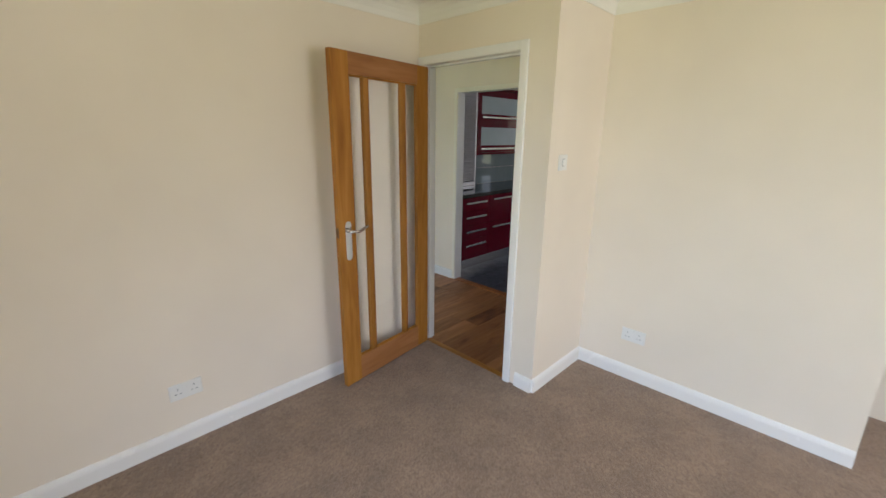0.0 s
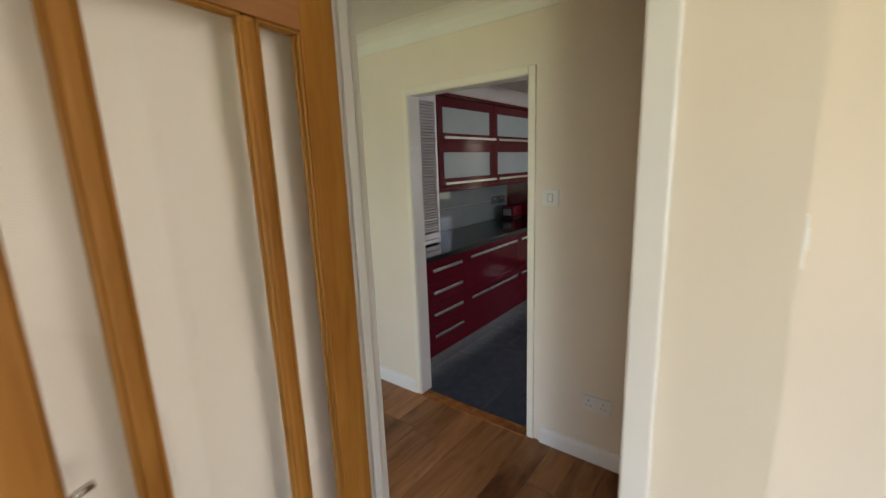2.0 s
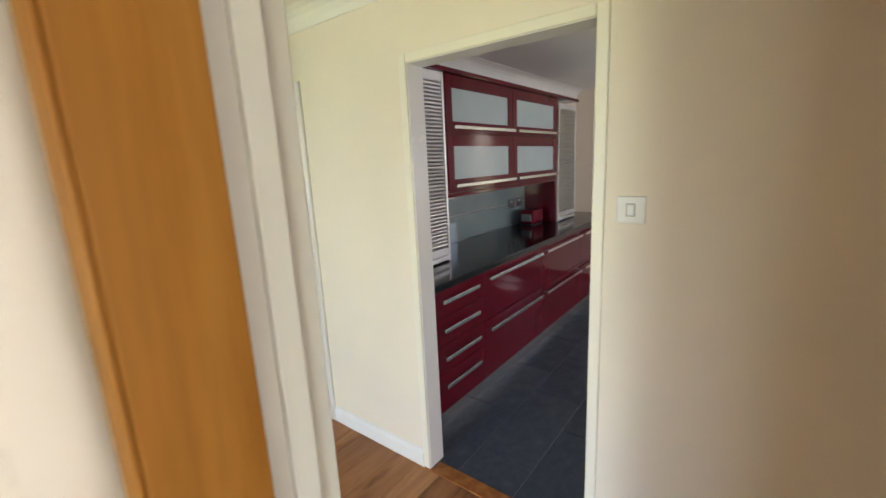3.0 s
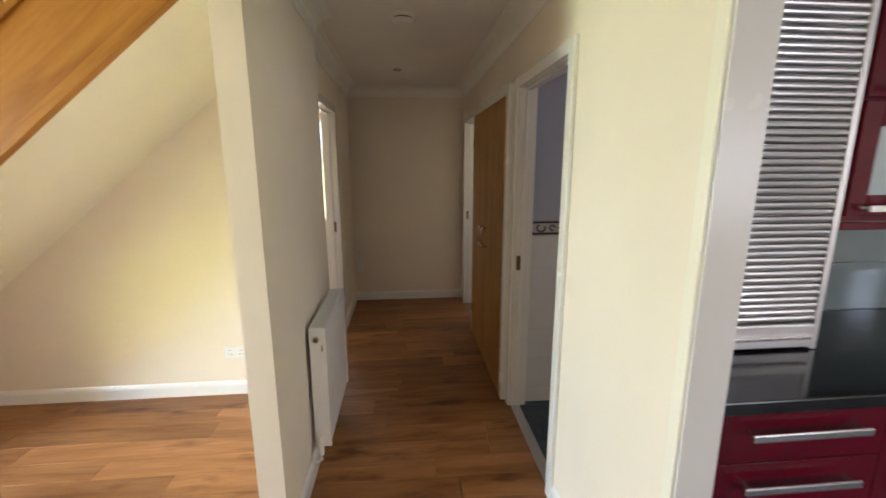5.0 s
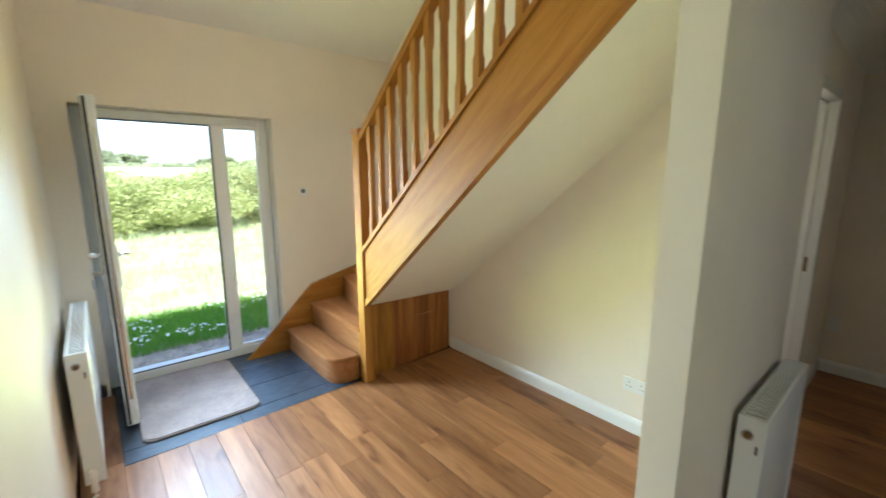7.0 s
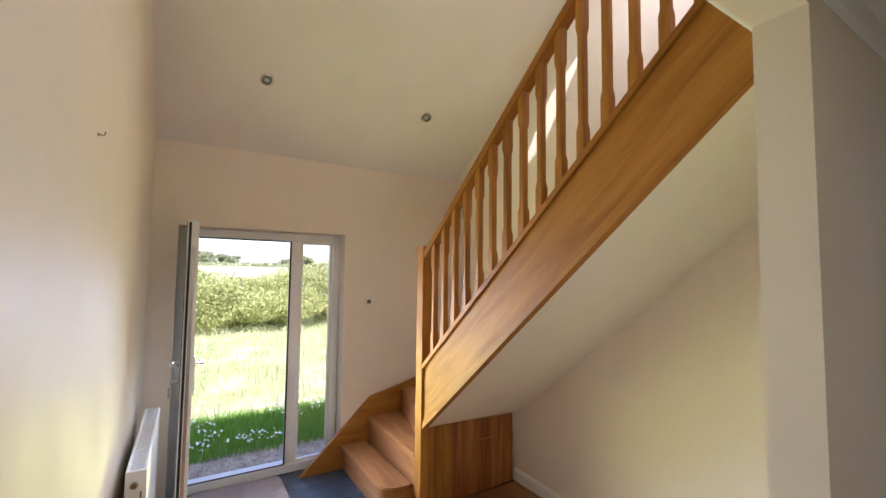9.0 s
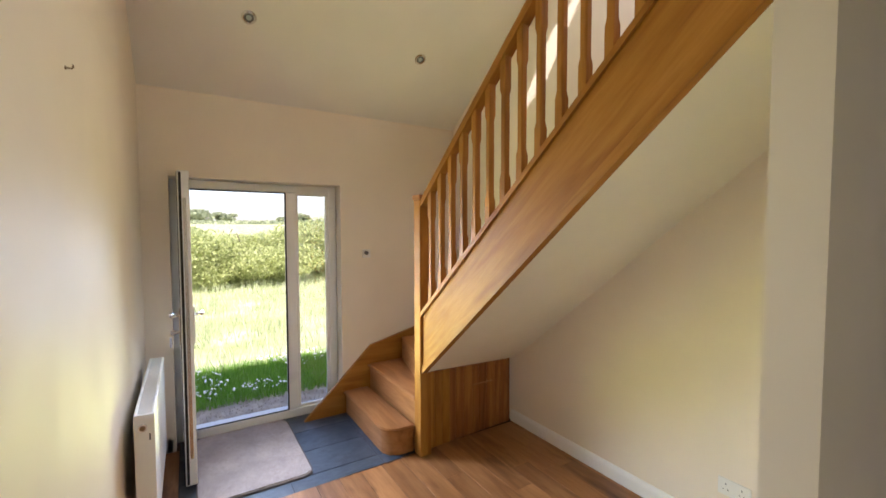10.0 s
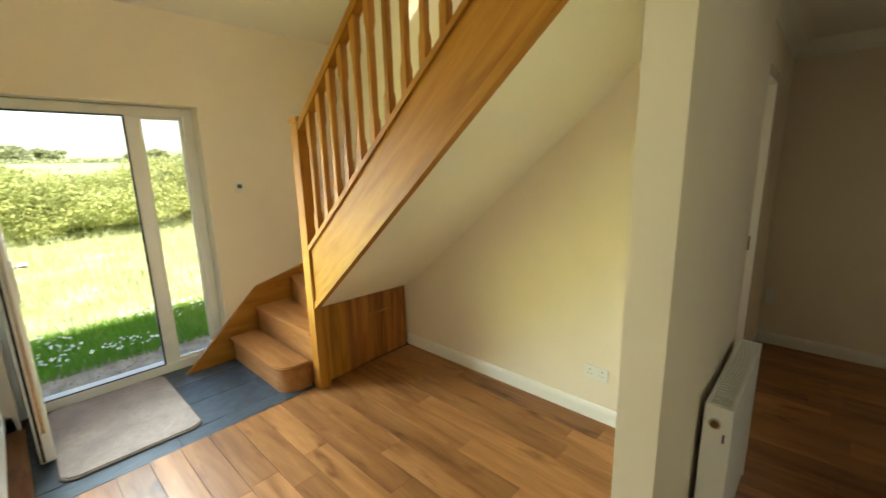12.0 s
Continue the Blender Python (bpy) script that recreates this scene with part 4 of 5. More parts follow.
# ---- corridor cupboard ----
cup = thing("door_3", (-0.02, 3.47, 0), "pair of oak veneer cupboard doors, closed, with chrome pulls", "cupboard door", "", "structure")
for y0, y1, hy in ((2.925, 3.466, 3.415), (3.472, 4.015, 3.525)):
    lf = part("door_leaf", B(-0.052, y0, 0.012, -0.012, y1, 1.93, bevel=0.002), M_OAK_VENEER, cup)
    bm = bmesh.new()
    tube(bm, [(-0.052, hy, 0.93), (-0.084, hy, 0.93), (-0.092, hy, 0.94), (-0.092, hy, 1.06), (-0.084, hy, 1.07), (-0.052, hy, 1.07)], 0.007)
    h = part("pull", bm, M_CHROME, lf, "chrome D pull", True)
for y, z in ((4.012, 0.25), (4.012, 1.7)):
    part("hinge", B(-0.058, y - 0.012, z - 0.04, -0.051, y + 0.012, z + 0.04, bevel=0.002), M_BRONZE, cup)
def keep_plate(name, x, y, z, label):
    t = thing(name, (x, y, z), label, "strike plate", "", "structure")
    part("plate", B(x - 0.014, y - 0.002, z - 0.045, x + 0.014, y + 0.002, z + 0.045, bevel=0.001), M_BRONZE, t)
keep_plate("strike_plate", X_DOORWALL + 0.030, -0.333, 1.0, "dark brass strike plate on the living room jamb")
keep_plate("strike_plate", 0.022, 2.788, 0.95, "dark brass strike plate on the bathroom jamb")
keep_plate("strike_plate", X_FAR - 0.03, 4.073, 1.0, "dark brass strike plate on the bedroom jamb")
keep_plate("strike_plate", 0.03, 4.833, 1.0, "dark brass strike plate on the far room jamb")

# ---- kitchen units ----
YF = 1.355
def bar_handle(parent, x0, x1, y, z, base):
    bm = bmesh.new()
    box(bm, x0, y - 0.006, z - 0.011, x1, y + 0.004, z + 0.011, bevel=0.002)
    for xp in (x0 + 0.02, x1 - 0.02):
        box(bm, xp - 0.006, y, z - 0.006, xp + 0.006, base, z + 0.006)
    h = part("bar_handle", bm, M_STEEL, parent, "flat brushed steel bar handle")
def base_unit(x0, x1, fronts, label):
    t = thing("base_unit", ((x0 + x1) / 2, 1.66, 0), label, "drawer unit", "kitchen base units")
    part("carcass", B(x0 + 0.002, YF + 0.02, 0.13, x1 - 0.002, 1.96, 0.862), M_BURGUNDY, t)
    for z0, z1, hz in fronts:
        fr = part("drawer_front", B(x0 + 0.002, YF, z0 + 0.002, x1 - 0.002, YF + 0.02, z1 - 0.002, bevel=0.002), M_BURGUNDY, t)
        m = 0.085 if x1 - x0 < 0.7 else 0.045
        bar_handle(fr, x0 + m, x1 - m, YF - 0.032, hz, YF)
    part("plinth", B(x0, YF + 0.055, 0.0, x1, YF + 0.07, 0.128), M_STEEL, t, "brushed steel plinth")
four = [(0.70, 0.862, 0.802), (0.535, 0.70, 0.635), (0.37, 0.535, 0.468), (0.13, 0.37, 0.302)]
two = [(0.53, 0.862, 0.812), (0.13, 0.53, 0.468)]
base_unit(0.185, 0.715, four, "burgundy gloss kitchen unit with four drawers")
base_unit(0.715, 1.60, two, "burgundy gloss kitchen unit with two deep drawers")
base_unit(1.60, 2.485, two, "burgundy gloss kitchen unit with two deep drawers")
base_unit(2.485, 3.37, two, "burgundy gloss kitchen unit with two deep drawers")
solid("end_panel", B(0.12, YF + 0.004, 0, 0.183, 1.965, 0.862), M_BURGUNDY, "burgundy gloss filler panel at the end of the kitchen run", "panel", "")
solid("worktop", B(0.12, YF - 0.022, 0.866, 3.40, 1.966, 0.906, bevel=0.004), M_WORKTOP, "polished black stone worktop over the kitchen drawers", "worktop", "")
splash = thing("splashback", (2.08, 1.971, 0.907), "grey-green glass splashback in two courses behind the worktop", "splashback")
part("lower_panel", B(0.76, 1.966, 0.907, 3.40, 1.976, 1.119, bevel=0.0015, seg=1), M_SPLASH, splash)
part("upper_panel", B(0.76, 1.966, 1.122, 3.40, 1.976, 1.338, bevel=0.0015, seg=1), M_SPLASH, splash)
def tambour(x0, x1, z1, name, label):
    t = thing(name, ((x0 + x1) / 2, 1.79, 0.906), label, "roller shutter cabinet", "shutter cabinets")
    part("side_frame", B(x0, 1.615, 0.908, x0 + 0.022, 1.965, z1, bevel=0.002), M_ALU, t)
    part("side_frame", B(x1 - 0.022, 1.615, 0.908, x1, 1.965, z1, bevel=0.002), M_ALU, t)
    part("top_frame", B(x0 + 0.022, 1.615, z1 - 0.05, x1 - 0.022, 1.965, z1, bevel=0.002), M_ALU, t)
    z, me = 1.005, None
    while z < z1 - 0.06:
        if me is None:
            bm = bmesh.new()
            prof = [(1.640, 0.0), (1.630, 0.0005), (1.6225, 0.004), (1.6190, 0.009), (1.6180, 0.014), (1.6195, 0.0195), (1.6235, 0.0222), (1.640, 0.0222)]
            prism(bm, [(a, b) for a, b in prof], "x", x0 + 0.023, x1 - 0.023)
            me = mesh_of("shutter_slat", bm, M_SLAT)
        ob = new("shutter_slat", me)
        ob.parent = t
        ob.matrix_parent_inverse = Matrix.Translation(-t.matrix_basis.translation)
        ob.matrix_basis = Matrix.Translation((0, 0, z))
        z += 0.0226
    part("bottom_bar", B(x0 + 0.023, 1.612, 0.915, x1 - 0.023, 1.642, 1.0, bevel=0.006), M_ALU, t)
    part("pull_lip", B(x0 + 0.04, 1.598, 0.95, x1 - 0.04, 1.6118, 0.962, bevel=0.002), M_STEEL, t)
    part("back", B(x0 + 0.023, 1.70, 0.908, x1 - 0.023, 1.71, z1 - 0.058), M_BLACK, t)
tambour(0.185, 0.745, 2.085, "shutter_cabinet", "brushed steel roller shutter cabinet standing on the worktop")
tambour(2.56, 3.02, 2.05, "shutter_cabinet", "brushed steel roller shutter cabinet at the far worktop end")
def wall_unit(x0, x1, label):
    t = thing("wall_unit", ((x0 + x1) / 2, 1.8, 1.345), label, "wall cupboard", "kitchen wall units")
    part("carcass", B(x0 + 0.002, 1.645, 1.345, x1 - 0.002, 1.966, 2.085), M_BURGUNDY, t)
    for z0, z1, hz in ((1.365, 1.725, 1.392), (1.735, 2.085, 1.765)):
        d = part("lift_door", door_frame(x0 + 0.003, x1 - 0.003, z0, z1), M_BURGUNDY, t)
        g = part("glass_panel", B(x0 + 0.07, 1.628, z0 + 0.068, x1 - 0.07, 1.636, z1 - 0.078), M_FROST, d, "pale frosted glass panel")
        bar_handle(d, x0 + 0.05, x1 - 0.01, 1.592, hz, 1.62)
def door_frame(x0, x1, z0, z1):
    bm = bmesh.new()
    box(bm, x0, 1.62, z0, x0 + 0.068, 1.64, z1, bevel=0.002, seg=1)
    box(bm, x1 - 0.068, 1.62, z0, x1, 1.64, z1, bevel=0.002, seg=1)
    box(bm, x0 + 0.068, 1.62, z0, x1 - 0.068, 1.64, z0 + 0.068, bevel=0.002, seg=1)
    box(bm, x0 + 0.068, 1.62, z1 - 0.078, x1 - 0.068, 1.64, z1, bevel=0.002, seg=1)
    return bm
wall_unit(0.765, 1.645, "burgundy gloss wall unit with two frosted lift doors")
wall_unit(1.645, 2.525, "burgundy gloss wall unit with two frosted lift doors")
solid("cornice", B(0.19, 1.59, 2.0875, 3.03, 1.966, 2.115, bevel=0.006), M_BURGUNDY, "burgundy cornice running along the top of the wall units", "cornice", "")
solid("pelmet", B(0.765, 1.625, 1.318, 2.525, 1.645, 1.344, bevel=0.003), M_BURGUNDY, "burgundy light pelmet beneath the wall units", "pelmet", "")
solid("side_panel", B(2.527, 1.63, 0.907, 2.552, 1.964, 2.085, bevel=0.002), M_BURGUNDY, "burgundy gloss upright panel between wall unit and shutter", "panel", "")
toast = thing("toaster", (2.36, 1.80, 0.906), "small burgundy and steel toaster on the worktop", "toaster")
part("body", B(2.24, 1.73, 0.916, 2.48, 1.88, 1.06, bevel=0.025, seg=3), M_BURGUNDY, toast)
part("base", B(2.25, 1.74, 0.907, 2.47, 1.87, 0.917), M_BLACK, toast)
part("end_plate", B(2.229, 1.755, 0.95, 2.241, 1.855, 1.02, bevel=0.004), M_DARK_STEEL, toast, "dull steel end plate")
for x in (2.22, 2.38):
    electric("double_socket", (x, 1.966, 1.12), 0, "brushed steel double socket on the glass splashback", "socket", 0.13, 0.086, "double", M_DARK_STEEL)
solid("threshold", B(-0.02, 0.456, -0.011, 0.06, 1.234, 0.006, bevel=0.004), M_STAIN_Z, "dark oak threshold strip between hall boards and kitchen tiles", "threshold")
solid("threshold", B(X_DOORWALL + 0.005, -0.334, -0.011, X_DOORWALL + 0.05, 0.424, 0.007, bevel=0.003), M_OAK_Y, "oak threshold strip between carpet and hall boards", "threshold")
solid("threshold", B(0.0, 2.061, -0.011, 0.06, 2.789, 0.005, bevel=0.003), M_STEEL, "steel threshold strip at the bathroom doorway", "threshold")
win = thing("window_2", (2.2, -2.55, 1.0), "white plastic kitchen window", "window", "", "structure")
for a in ((1.4, 1.46), (3.84, 3.9), (2.2, 2.26), (3.02, 3.08)):
    part("window_frame", B(a[0], -2.59, 1.0, a[1], -2.53, 2.0, bevel=0.004), M_PVC, win)
for z in (1.0, 1.94):
    part("window_frame", B(1.46, -2.589, z, 3.84, -2.531, z + 0.06, bevel=0.004), M_PVC, win)

win = thing("window_3", (4.1, -0.2, 0.9), "narrow white plastic kitchen window", "window", "", "structure")
for y in (-0.40, -0.05):
    part("window_frame", B(4.06, y, 0.9, 4.13, y + 0.05, 2.0, bevel=0.004), M_PVC, win)
for z in (0.9, 1.42, 1.95):
    part("window_frame", B(4.061, -0.35, z, 4.129, -0.05, z + 0.05, bevel=0.004), M_PVC, win)

# ---- bathroom ----
part_wall = thing("tiled_panel", (0.9, 2.834, 0), "white glazed wall tiles below a patterned border", "wall tiles", "", "structure")
tile_me = mesh_of("tile", B(0.0004, 2.826, 0.0004, 0.2496, 2.8345, 0.1996, bevel=0.0006, seg=1), M_TILE)
for i in range(7):
    for k in range(5):
        ob = new("tile", tile_me)
        ob.parent = part_wall
        ob.matrix_parent_inverse = Matrix.Translation(-part_wall.matrix_basis.translation)
        ob.matrix_basis = Matrix.Translation((0.102 + 0.25 * i, 0, 0.11 + 0.2 * k))
part("tile_plinth", B(0.102, 2.826, 0.0, 1.85, 2.8345, 0.109), M_TILE, part_wall)
bord = part("border_tile", B(0.102, 2.824, 1.112, 1.85, 2.8345, 1.20), M_BORDER, part_wall, "pale border tile with dark scrolls")
bm = bmesh.new()
for z in (1.116, 1.184):
    box(bm, 0.102, 2.8215, z, 1.85, 2.8245, z + 0.012)
for i in range(12):
    c = 0.165 + 0.14 * i
    s = 1 if i % 2 else -1
    arc = [(c + 0.026 * math.cos(a), 2.823, 1.156 + s * 0.022 * math.sin(a)) for a in [radians(q) for q in range(-30, 241, 30)]]
    tube(bm, arc, 0.0055, 6)
    arc = [(c + 0.07 + 0.016 * math.cos(a), 2.823, 1.156 - s * 0.016 * math.sin(a)) for a in [radians(q) for q in range(0, 301, 30)]]
    tube(bm, arc, 0.0045, 6)
m = part("border_motif", bm, M_BORDER_DARK, bord)

# ---- floors, board by board and tile by tile ----
boards = solid("floor_boards_base", B(-4.38, -0.355, -0.0119, 0.0, 5.07, -0.010), M_SUBFLOOR, "oak board floor of the hall and corridor", "wood floor")
rnd = random.Random(4)
PW, Y0 = 0.1465, 0.8845
def row_span(yc):
    if yc < 0.50:
        return (X_DOORWALL + 0.05, 0.0)
    if yc < 0.735:
        return (X_ENT, 0.0)
    if yc < 2.2:
        return (-3.415 - 0.02 * (yc - 0.7), 0.0)
    if yc < Y_BACK:
        return (-3.45, 0.0)
    if 3.40 < yc < 4.08:
        return (-1.9, 0.0)
    return (X_FAR, 0.0)
for k in range(-9, 29):
    ya, yb = Y0 + PW * k, Y0 + PW * (k + 1)
    ya, yb = max(ya, -0.353), min(yb, 5.068)
    if yb - ya < 0.01:
        continue
    if ya < Y_BACK - 0.004 and yb > Y_BACK:
        part("plank", B(-3.45, ya + 0.0006, -0.0099, X_FAR - 0.1, Y_BACK, 0.0), M_PLANK, boards)
    x0, x1 = row_span((ya + yb) / 2)
    x = x0
    if k == 5:
        first = -2.666 - x0
    else:
        first = rnd.uniform(0.35, 1.25)
    while x < x1 - 0.01:
        xe = min(x + first, x1)
        if x1 - xe < 0.18:
            xe = x1
        bm = B(x + 0.0008, ya + 0.0010, -0.0099, xe - 0.0008, yb - 0.0010, 0.0, bevel=0.0004, seg=1)
        part("plank", bm, M_PLANK, boards)
        x, first = xe, rnd.uniform(0.95, 1.35)
hall_slate = solid("slate_floor_base", B(X_ENT, 0.735, -0.0099, -3.35, 2.27, -0.003), M_GROUT, "dark slate tiled entrance floor", "tiled floor")
def tiles(parent, x0, x1, y0, y1, tx, ty, off, g=0.004, cut=None):
    row = 0
    y = y0
    while y < y1 - 0.01:
        ye = min(y + ty, y1)
        x = x0 - (off if row % 2 else 0.0)
        while x < x1 - 0.01:
            xa, xb = max(x, x0), min(x + tx, x1)
            if xb - xa > 0.02:
                part("slate_tile", B(xa + g / 2, y + g / 2, -0.009, xb - g / 2, ye - g / 2, 0.0, bevel=0.0015, seg=1), M_SLATE, parent)
            x += tx
        y, row = ye, row + 1
tiles(hall_slate, X_ENT - 0.13, -3.422, 0.742, 2.26, 0.315, 0.60, 0.0)
kit_slate = solid("kitchen_floor_base", B(0.0, -2.5, -0.0119, 4.0, 1.975, -0.004), M_GROUT, "dark slate tiled kitchen floor", "tiled floor")
tiles(kit_slate, 0.06, 3.66, -0.77, 1.43, 0.60, 0.315, 0.3)
bath_slate = solid("bathroom_floor_base", B(0.0, 2.03, -0.0119, 1.95, 2.83, -0.004), M_GROUT, "dark tiled bathroom floor", "tiled floor")
tiles(bath_slate, 0.06, 1.9, 2.03, 2.82, 0.4, 0.4, 0.2)
solid("bedroom_floor", B(X_ENT, 3.24, -0.0119, -1.9, 5.07, 0.0), M_CARPET, "brown carpet in the bedroom off the corridor", "carpet")
solid("far_room_floor", B(0.0, 4.13, -0.0119, 1.6, 5.07, 0.0), M_CARPET, "brown carpet in the room past the cupboard", "carpet")

# ---- outside ----
def grass_mat(nt, bsdf):
    # near-white patches put the glare of full sun into the colour
    a = ramp(nt, noise_node(nt, 1.2, 6).outputs[0], [(0.3, (0.24, 0.28, 0.10)), (0.5, (0.38, 0.40, 0.20)), (0.7, (0.54, 0.53, 0.36))])
    b = ramp(nt, noise_node(nt, 40, 4, rough=0.7).outputs[0], [(0.3, (0.55, 0.6, 0.5)), (0.7, (1, 1, 1))])
    nt.links.new(mix(nt, "MULTIPLY", 1.0, a.outputs[0], b.outputs[0]), bsdf.inputs["Base Color"])
    bsdf.inputs["Roughness"].default_value = 0.9
    bump(nt, bsdf, noise_node(nt, 60, 4).outputs[0], 0.6, 0.03)
M_GRASS = material("meadow_grass", grass_mat)
def leafy(name, lo, hi):
    def build(nt, bsdf):
        geo = nt.nodes.new("ShaderNodeNewGeometry")
        r = ramp(nt, geo.outputs["Random Per Island"], [(0.0, lo), (1.0, hi)])
        nt.links.new(r.outputs[0], bsdf.inputs["Base Color"])
        bsdf.inputs["Roughness"].default_value = 0.6
        bsdf.inputs["Subsurface Weight"].default_value = 0.0
        tr = nt.nodes.new("ShaderNodeBsdfTranslucent")
        nt.links.new(r.outputs[0], tr.inputs[0])
        mx = nt.nodes.new("ShaderNodeMixShader")
        mx.inputs[0].default_value = 0.45
        nt.links.new(bsdf.outputs[0], mx.inputs[1])
        nt.links.new(tr.outputs[0], mx.inputs[2])
        nt.links.new(mx.outputs[0], nt.nodes["Material Output"].inputs[0])
    return material(name, build)
# lawn green is lightened to make up for weak sky light in shade
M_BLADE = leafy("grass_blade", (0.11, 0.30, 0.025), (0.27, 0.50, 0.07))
# lit counterpart of the lawn blade: sun glare painted in as paleness
M_BLADE_SUNLIT = leafy("sunlit_grass_blade", (0.30, 0.39, 0.16), (0.58, 0.60, 0.40))
# hedge leaves carry overexposed sunlight in their pale colours too
M_LEAF = leafy("hedge_leaf", (0.27, 0.32, 0.10), (0.50, 0.54, 0.24))
M_LEAF_PALE = leafy("pale_hedge_leaf", (0.26, 0.32, 0.13), (0.48, 0.52, 0.28))
# distance haze is painted into these paler, flatter leaf colours
M_HAZED_LEAF = leafy("hazed_tree_leaf", (0.20, 0.24, 0.14), (0.34, 0.38, 0.22))
M_BARK = plain("bark", (0.10, 0.075, 0.05), 0.9, 0, 30, 0.6, 0.3)
M_GRAVEL = plain("gravel", (0.40, 0.34, 0.28), 0.9, 0, 60, 0.6, 0.25)
M_PETAL = plain("daisy_petal", (0.80, 0.80, 0.78), 0.6)


def land(d, y):
    """Height of the land at a distance from the house front."""
    if d < 14:
        z = -0.15
    elif d < 90:
        z = -0.15 + (d - 14) / 76 * 2.4
    else:
        z = 2.25 + min((d - 90) / 260, 1.0) * 6.5
    return z + (0.05 * noise.noise(Vector((d * 0.35, y * 0.35, 0))) if d > 1.6 else 0)


bm = bmesh.new()
ds = [-40, -9.5, 0, 0.5, 1, 1.6, 2.4, 3.2, 4, 5, 6, 7, 8, 9, 10, 11, 12, 13, 14, 16, 19, 24, 32, 45, 65, 90, 140, 220, 360, 800, 2500]
ys = [-2500, -700, -200, -80, -40, -20, -12] + [-8 + 0.8 * i for i in range(26)] + [18, 30, 50, 90, 200, 700, 2500]
grid = [[bm.verts.new((-4.72 - d, y, land(d, y) if d > 0 else -0.302)) for y in ys] for d in ds]
for a, b in zip(grid, grid[1:]):
    for i in range(len(ys) - 1):
        bm.faces.new((a[i], a[i + 1], b[i + 1], b[i]))
bmesh.ops.recalc_face_normals(bm, faces=bm.faces)
solid("ground", bm, M_GRASS, "sunlit rough meadow sloping away to a far hillside", "grass field", "structure", True)
solid("path", B(-5.50, -4, -0.22, -4.705, 6, -0.135, bevel=0.01), M_GRAVEL, "strip of gravel in front of the entrance", "gravel path")


def scatter(name, mat, n, x0, x1, y0, y1, hmin, hmax, width, label, seed, lean=0.5, clump=0.0):
    rng = random.Random(seed)
    vs, fs = [], []
    for _ in range(n):
        x, y = rng.uniform(x0, x1), rng.uniform(y0, y1)
        if clump and noise.noise(Vector((x * 1.3, y * 1.3, 3.0))) < clump * rng.uniform(-1, 1):
            continue
        z = land(-4.72 - x, y) - 0.01
        h = rng.uniform(hmin, hmax)
        a = rng.uniform(0, math.tau)
        dx, dy = math.cos(a), math.sin(a)
        w = width * rng.uniform(0.6, 1.3)
        l = h * lean * rng.uniform(0.2, 1)
        b = rng.uniform(0, math.tau)
        ex, ey = math.cos(b) * l, math.sin(b) * l
        i = len(vs)
        vs += [(x - dx * w, y - dy * w, z), (x + dx * w, y + dy * w, z), (x + dx * w * 0.6 + ex * 0.4, y + dy * w * 0.6 + ey * 0.4, z + h * 0.6), (x - dx * w * 0.6 + ex * 0.4, y - dy * w * 0.6 + ey * 0.4, z + h * 0.6), (x + ex, y + ey, z + h)]
        fs += [(i, i + 1, i + 2, i + 3), (i + 3, i + 2, i + 4)]
    me = bpy.data.meshes.new(name)
    me.from_pydata(vs, [], fs)
    me.materials.append(mat)
    return tagged(new(name, me), label, "grass", "", "stuff")


# shaded and sunlit blade colours meet at the house's shadow edge
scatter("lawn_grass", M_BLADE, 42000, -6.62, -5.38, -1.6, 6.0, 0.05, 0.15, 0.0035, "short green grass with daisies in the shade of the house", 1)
scatter("meadow_grass", M_BLADE_SUNLIT, 40000, -16.5, -6.52, -4.0, 11.0, 0.10, 0.34, 0.007, "long meadow grass with the glare of full sun in its pale colour", 2, 0.8, 0.6)
rng = random.Random(9)
vs, fs = [], []
for _ in range(1900):
    x, y = rng.uniform(-6.6, -5.5), rng.uniform(-0.8, 5.0)
    if noise.noise(Vector((x * 1.1, y * 1.1, 8))) < -0.1:
        continue
    z = land(-4.72 - x, y) + rng.uniform(0.07, 0.14)
    r = rng.uniform(0.008, 0.014)
    tx, ty = rng.uniform(-0.3, 0.6), rng.uniform(-0.4, 0.4)
    i = len(vs)
    vs += [(x, y, z + 0.004)] + [(x + r * math.cos(k * math.tau / 8), y + r * math.sin(k * math.tau / 8), z - tx * r * math.cos(k * math.tau / 8) * 1.2 - ty * r * math.sin(k * math.tau / 8)) for k in range(8)]
    fs += [(i, i + 1 + k, i + 1 + (k + 1) % 8) for k in range(8)]
me = bpy.data.meshes.new("daisies")
me.from_pydata(vs, [], fs)
me.materials.append(M_PETAL)
tagged(new("daisies", me), "scattered white daisies in the short grass", "flowers", "", "stuff")
rng = random.Random(12)
bm = bmesh.new()
vs, fs = [], []
for _ in range(2600):
    x, y, r = rng.uniform(-5.5, -4.82), rng.uniform(-0.4, 4.2), rng.uniform(0.006, 0.02)
    i = len(vs)
    z = -0.136
    vs += [(x + r * rng.uniform(0.6, 1.1) * a, y + r * rng.uniform(0.6, 1.1) * b, z + c * r) for a, b, c in ((1, 0, 0.2), (0, 1, 0.2), (-1, 0, 0.2), (0, -1, 0.2), (0, 0, 0.9))]
    fs += [(i, i + 1, i + 4), (i + 1, i + 2, i + 4), (i + 2, i + 3, i + 4), (i + 3, i, i + 4)]
bm.free()
me = bpy.data.meshes.new("gravel_stones")
me.from_pydata(vs, [], fs)
me.materials.append(M_GRAVEL)
tagged(new("gravel_stones", me), "loose tan gravel before the entrance threshold", "gravel", "", "stuff")


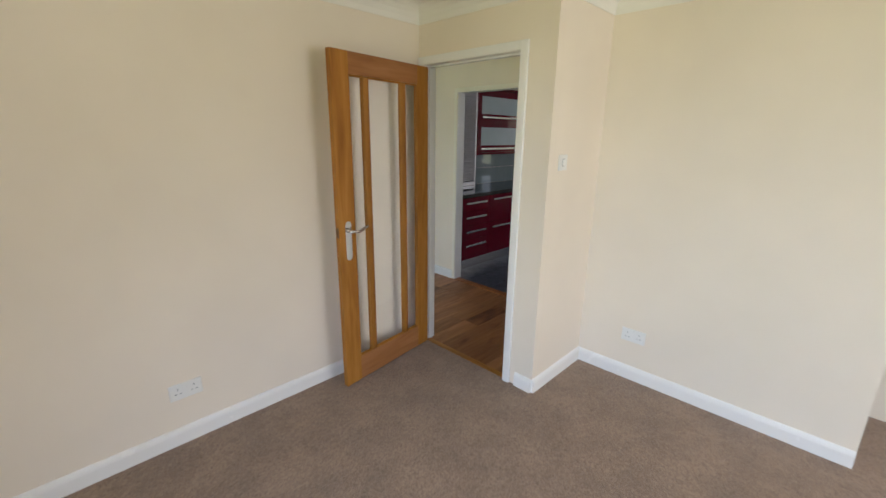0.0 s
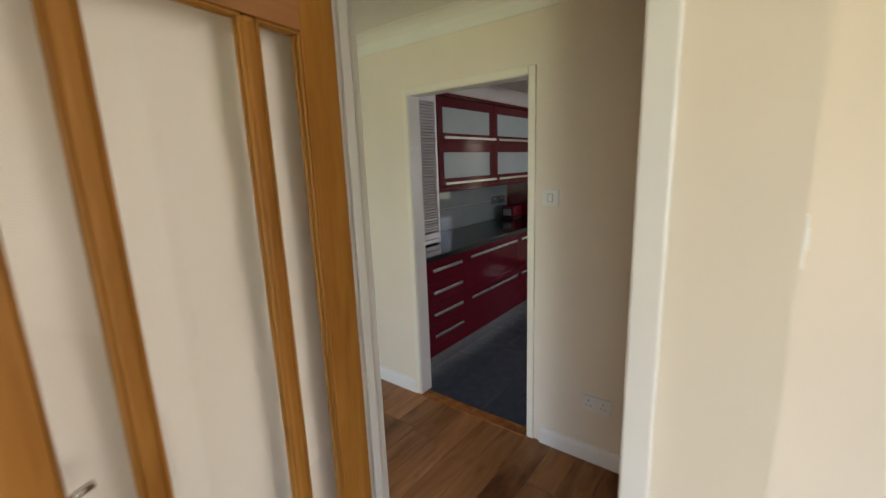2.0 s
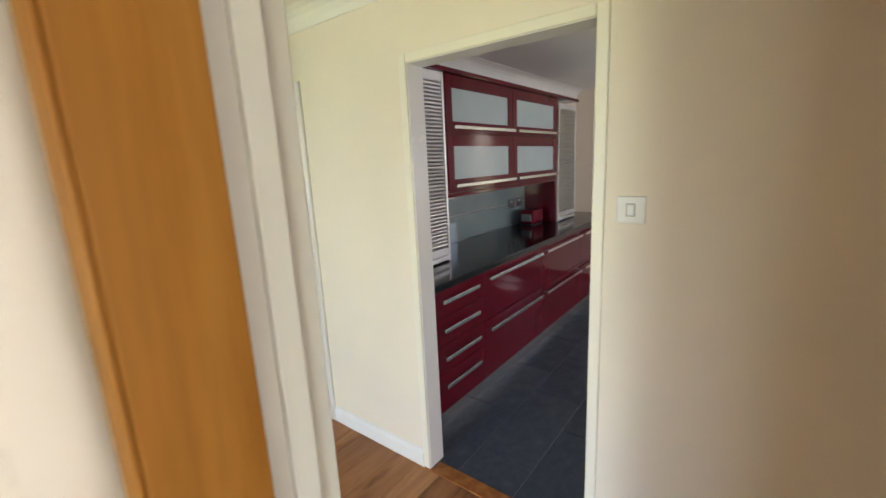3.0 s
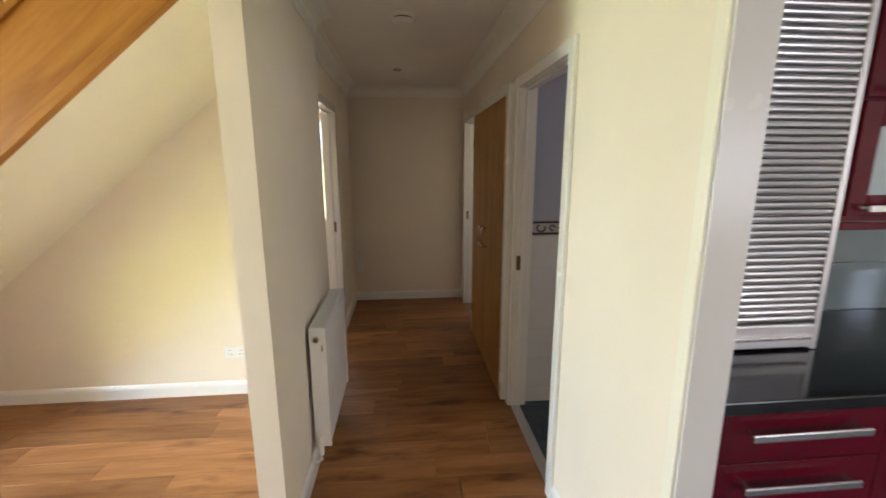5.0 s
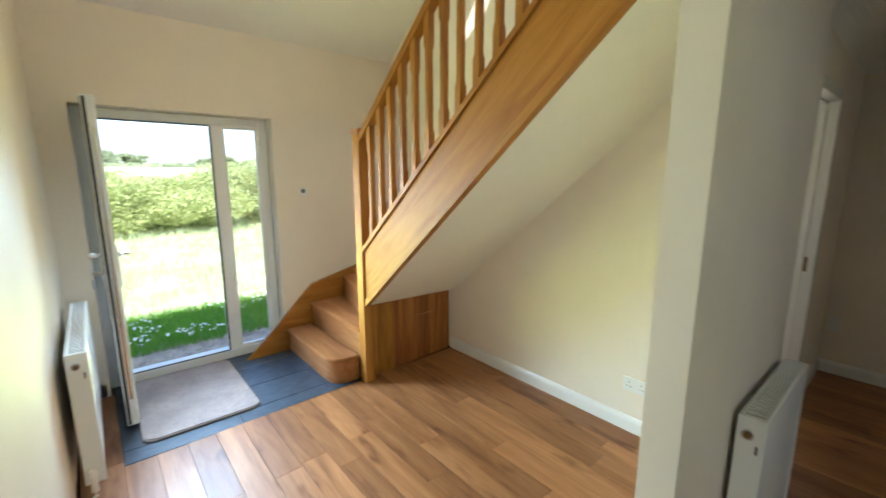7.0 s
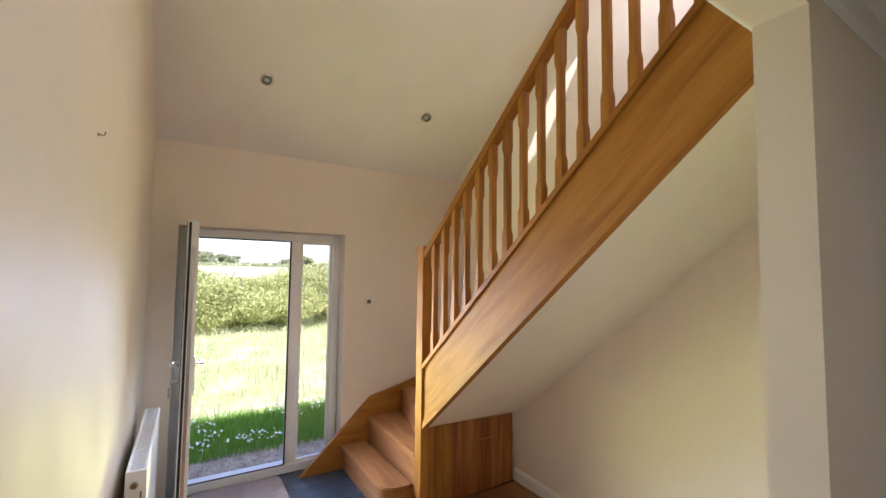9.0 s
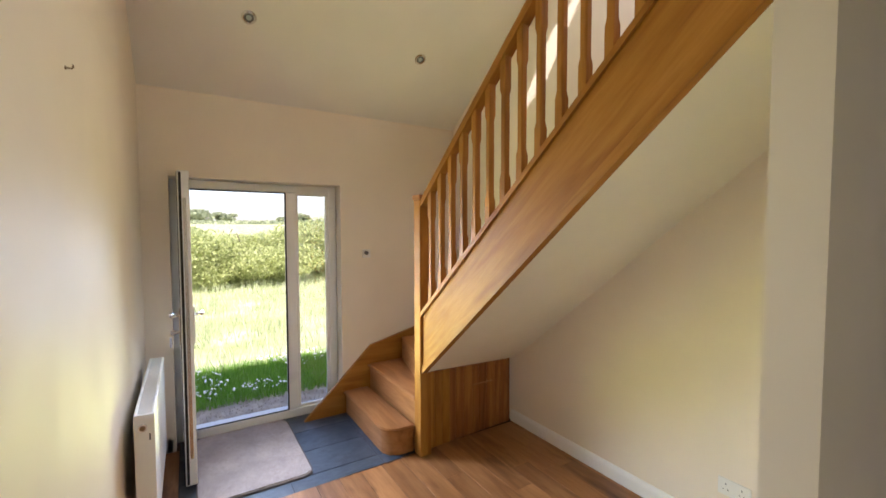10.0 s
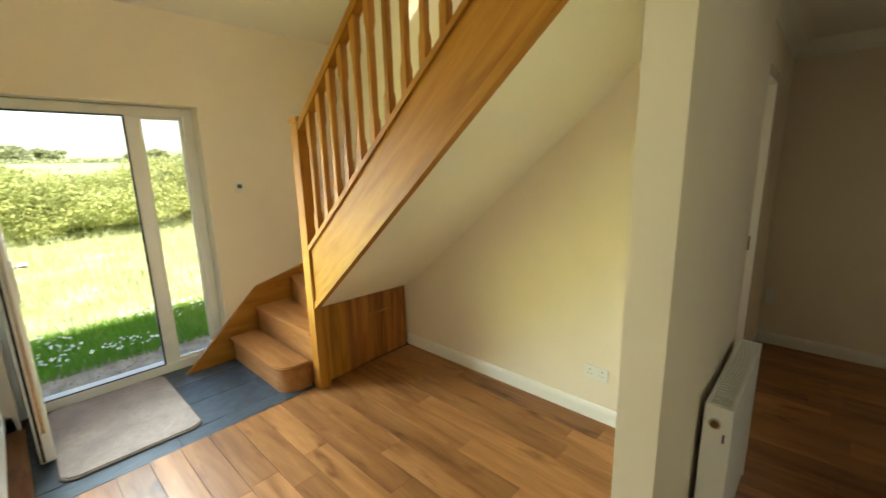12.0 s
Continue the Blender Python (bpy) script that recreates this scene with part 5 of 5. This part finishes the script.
def crown(cx, cy, cz, rx, ry, rz, n, leaf, mat, seed, lumps=16):
    """Leaves in uneven lumps round a centre."""
    rng = random.Random(seed)
    cs = []
    for _ in range(lumps):
        a, u = rng.uniform(0, math.tau), rng.uniform(-1.0, 0.62)
        q = math.sqrt(max(0, 1 - u * u)) * rng.uniform(0.35, 0.85)
        cs.append((cx + rx * q * math.cos(a), cy + ry * q * math.sin(a), cz + rz * u * 0.8, rng.uniform(0.28, 0.5)))
    vs, fs = [], []
    for _ in range(n):
        c = rng.choice(cs)
        d = Vector((rng.gauss(0, 1), rng.gauss(0, 1), rng.gauss(0, 1))).normalized() * (rng.uniform(0.55, 1.1) ** 0.7)
        p = Vector((c[0] + d.x * rx * c[3], c[1] + d.y * ry * c[3], c[2] + d.z * rz * c[3]))
        if p.z < cz - rz:
            p.z = cz - rz * rng.uniform(0.5, 1.0)
        u = Vector((rng.gauss(0, 1), rng.gauss(0, 1), rng.gauss(0, 1))).normalized()
        w = u.cross(Vector((rng.gauss(0, 1), rng.gauss(0, 1), rng.gauss(0, 1)))).normalized()
        s = leaf * rng.uniform(0.6, 1.4)
        i = len(vs)
        vs += [p - u * s, p + w * s * 0.45, p + u * s, p - w * s * 0.45]
        fs.append((i, i + 1, i + 2, i + 3))
    me = bpy.data.meshes.new("crown")
    me.from_pydata([tuple(v) for v in vs], [], fs)
    me.materials.append(mat)
    return me


def plant(name, x, y, rx, ry, h, n, leaf, mat, seed, label, category, trunk=0.05, stems=5, clear=0.0):
    rng = random.Random(seed + 50)
    z = land(-4.72 - x, y) - 0.05
    t = thing(name, (x, y, z), label, category, "hedgerow" if category == "bush" else "far trees")
    for _ in range(stems):
        bm = bmesh.new()
        a, l = rng.uniform(0, math.tau), rng.uniform(0.2, 0.6)
        ex, ey = x + rx * l * math.cos(a), y + ry * l * math.sin(a)
        rod(bm, (x + 0.1 * math.cos(a) * rx, y + 0.1 * math.sin(a) * ry, z), (ex, ey, z + h * rng.uniform(0.5, 0.8)), trunk, 7, trunk * 0.3)
        part("trunk" if stems < 3 else "stem", bm, M_BARK, t)
    ob = new("crown", crown(x, y, z + clear + (h - clear) / 2, rx, ry, (h - clear) / 2, n, leaf, mat, seed))
    ob.parent = t
    ob.matrix_parent_inverse = Matrix.Translation(-t.matrix_basis.translation)


ROW = [(-15.4, 1.6, 1.5, 1.8, 1.5), (-16.2, -3.4, 2.2, 2.4, 1.95), (-15.9, 0.2, 2.0, 2.3, 1.8), (-16.0, 2.9, 1.9, 1.9, 1.75), (-17.2, 5.4, 2.0, 2.0, 2.15), (-16.6, 7.9, 2.2, 2.2, 2.2), (-17.5, 11.0, 2.2, 2.4, 2.2), (-20.5, 1.5, 2.6, 3.0, 1.9), (-21.5, 7.0, 2.6, 3.2, 2.1), (-19.0, -5.5, 2.4, 2.6, 2.0), (-18.5, 14.5, 2.6, 2.6, 2.3)]
for i, (x, y, rx, ry, h) in enumerate(ROW):
    pale = i in (4, 7)
    plant("bush", x, y, rx, ry, h * 1.22, 26000, 0.043, M_LEAF_PALE if pale else M_LEAF, 100 + i, "dense pale green willow scrub in sunlight" if pale else "dense bright green hedgerow bush in sunlight", "bush")
for i, (x, y, r, h) in enumerate([(-150, -6, 4, 4.5), (-155, 4, 5, 5.5), (-160, 12, 4, 4), (-170, 40, 4, 4), (-165, 58, 4, 3.5), (-175, 72, 5, 5), (-120, 60, 5, 6), (-180, 100, 5, 5), (-150, -25, 5, 5), (-150, 30, 3, 3)]):
    plant("tree", x, y, r, r, h, 3200, 0.42, M_HAZED_LEAF, 200 + i, "distant round-topped tree on the hillside", "tree", 0.3, 1, 0.8)
hedge = crown(-140, 40, land(135, 0) + 0.6, 6, 120, 0.9, 7000, 0.4, M_HAZED_LEAF, 7, 60)
tagged(new("far_hedge", hedge), "long dark hedge along the far field", "hedge", "", "stuff")
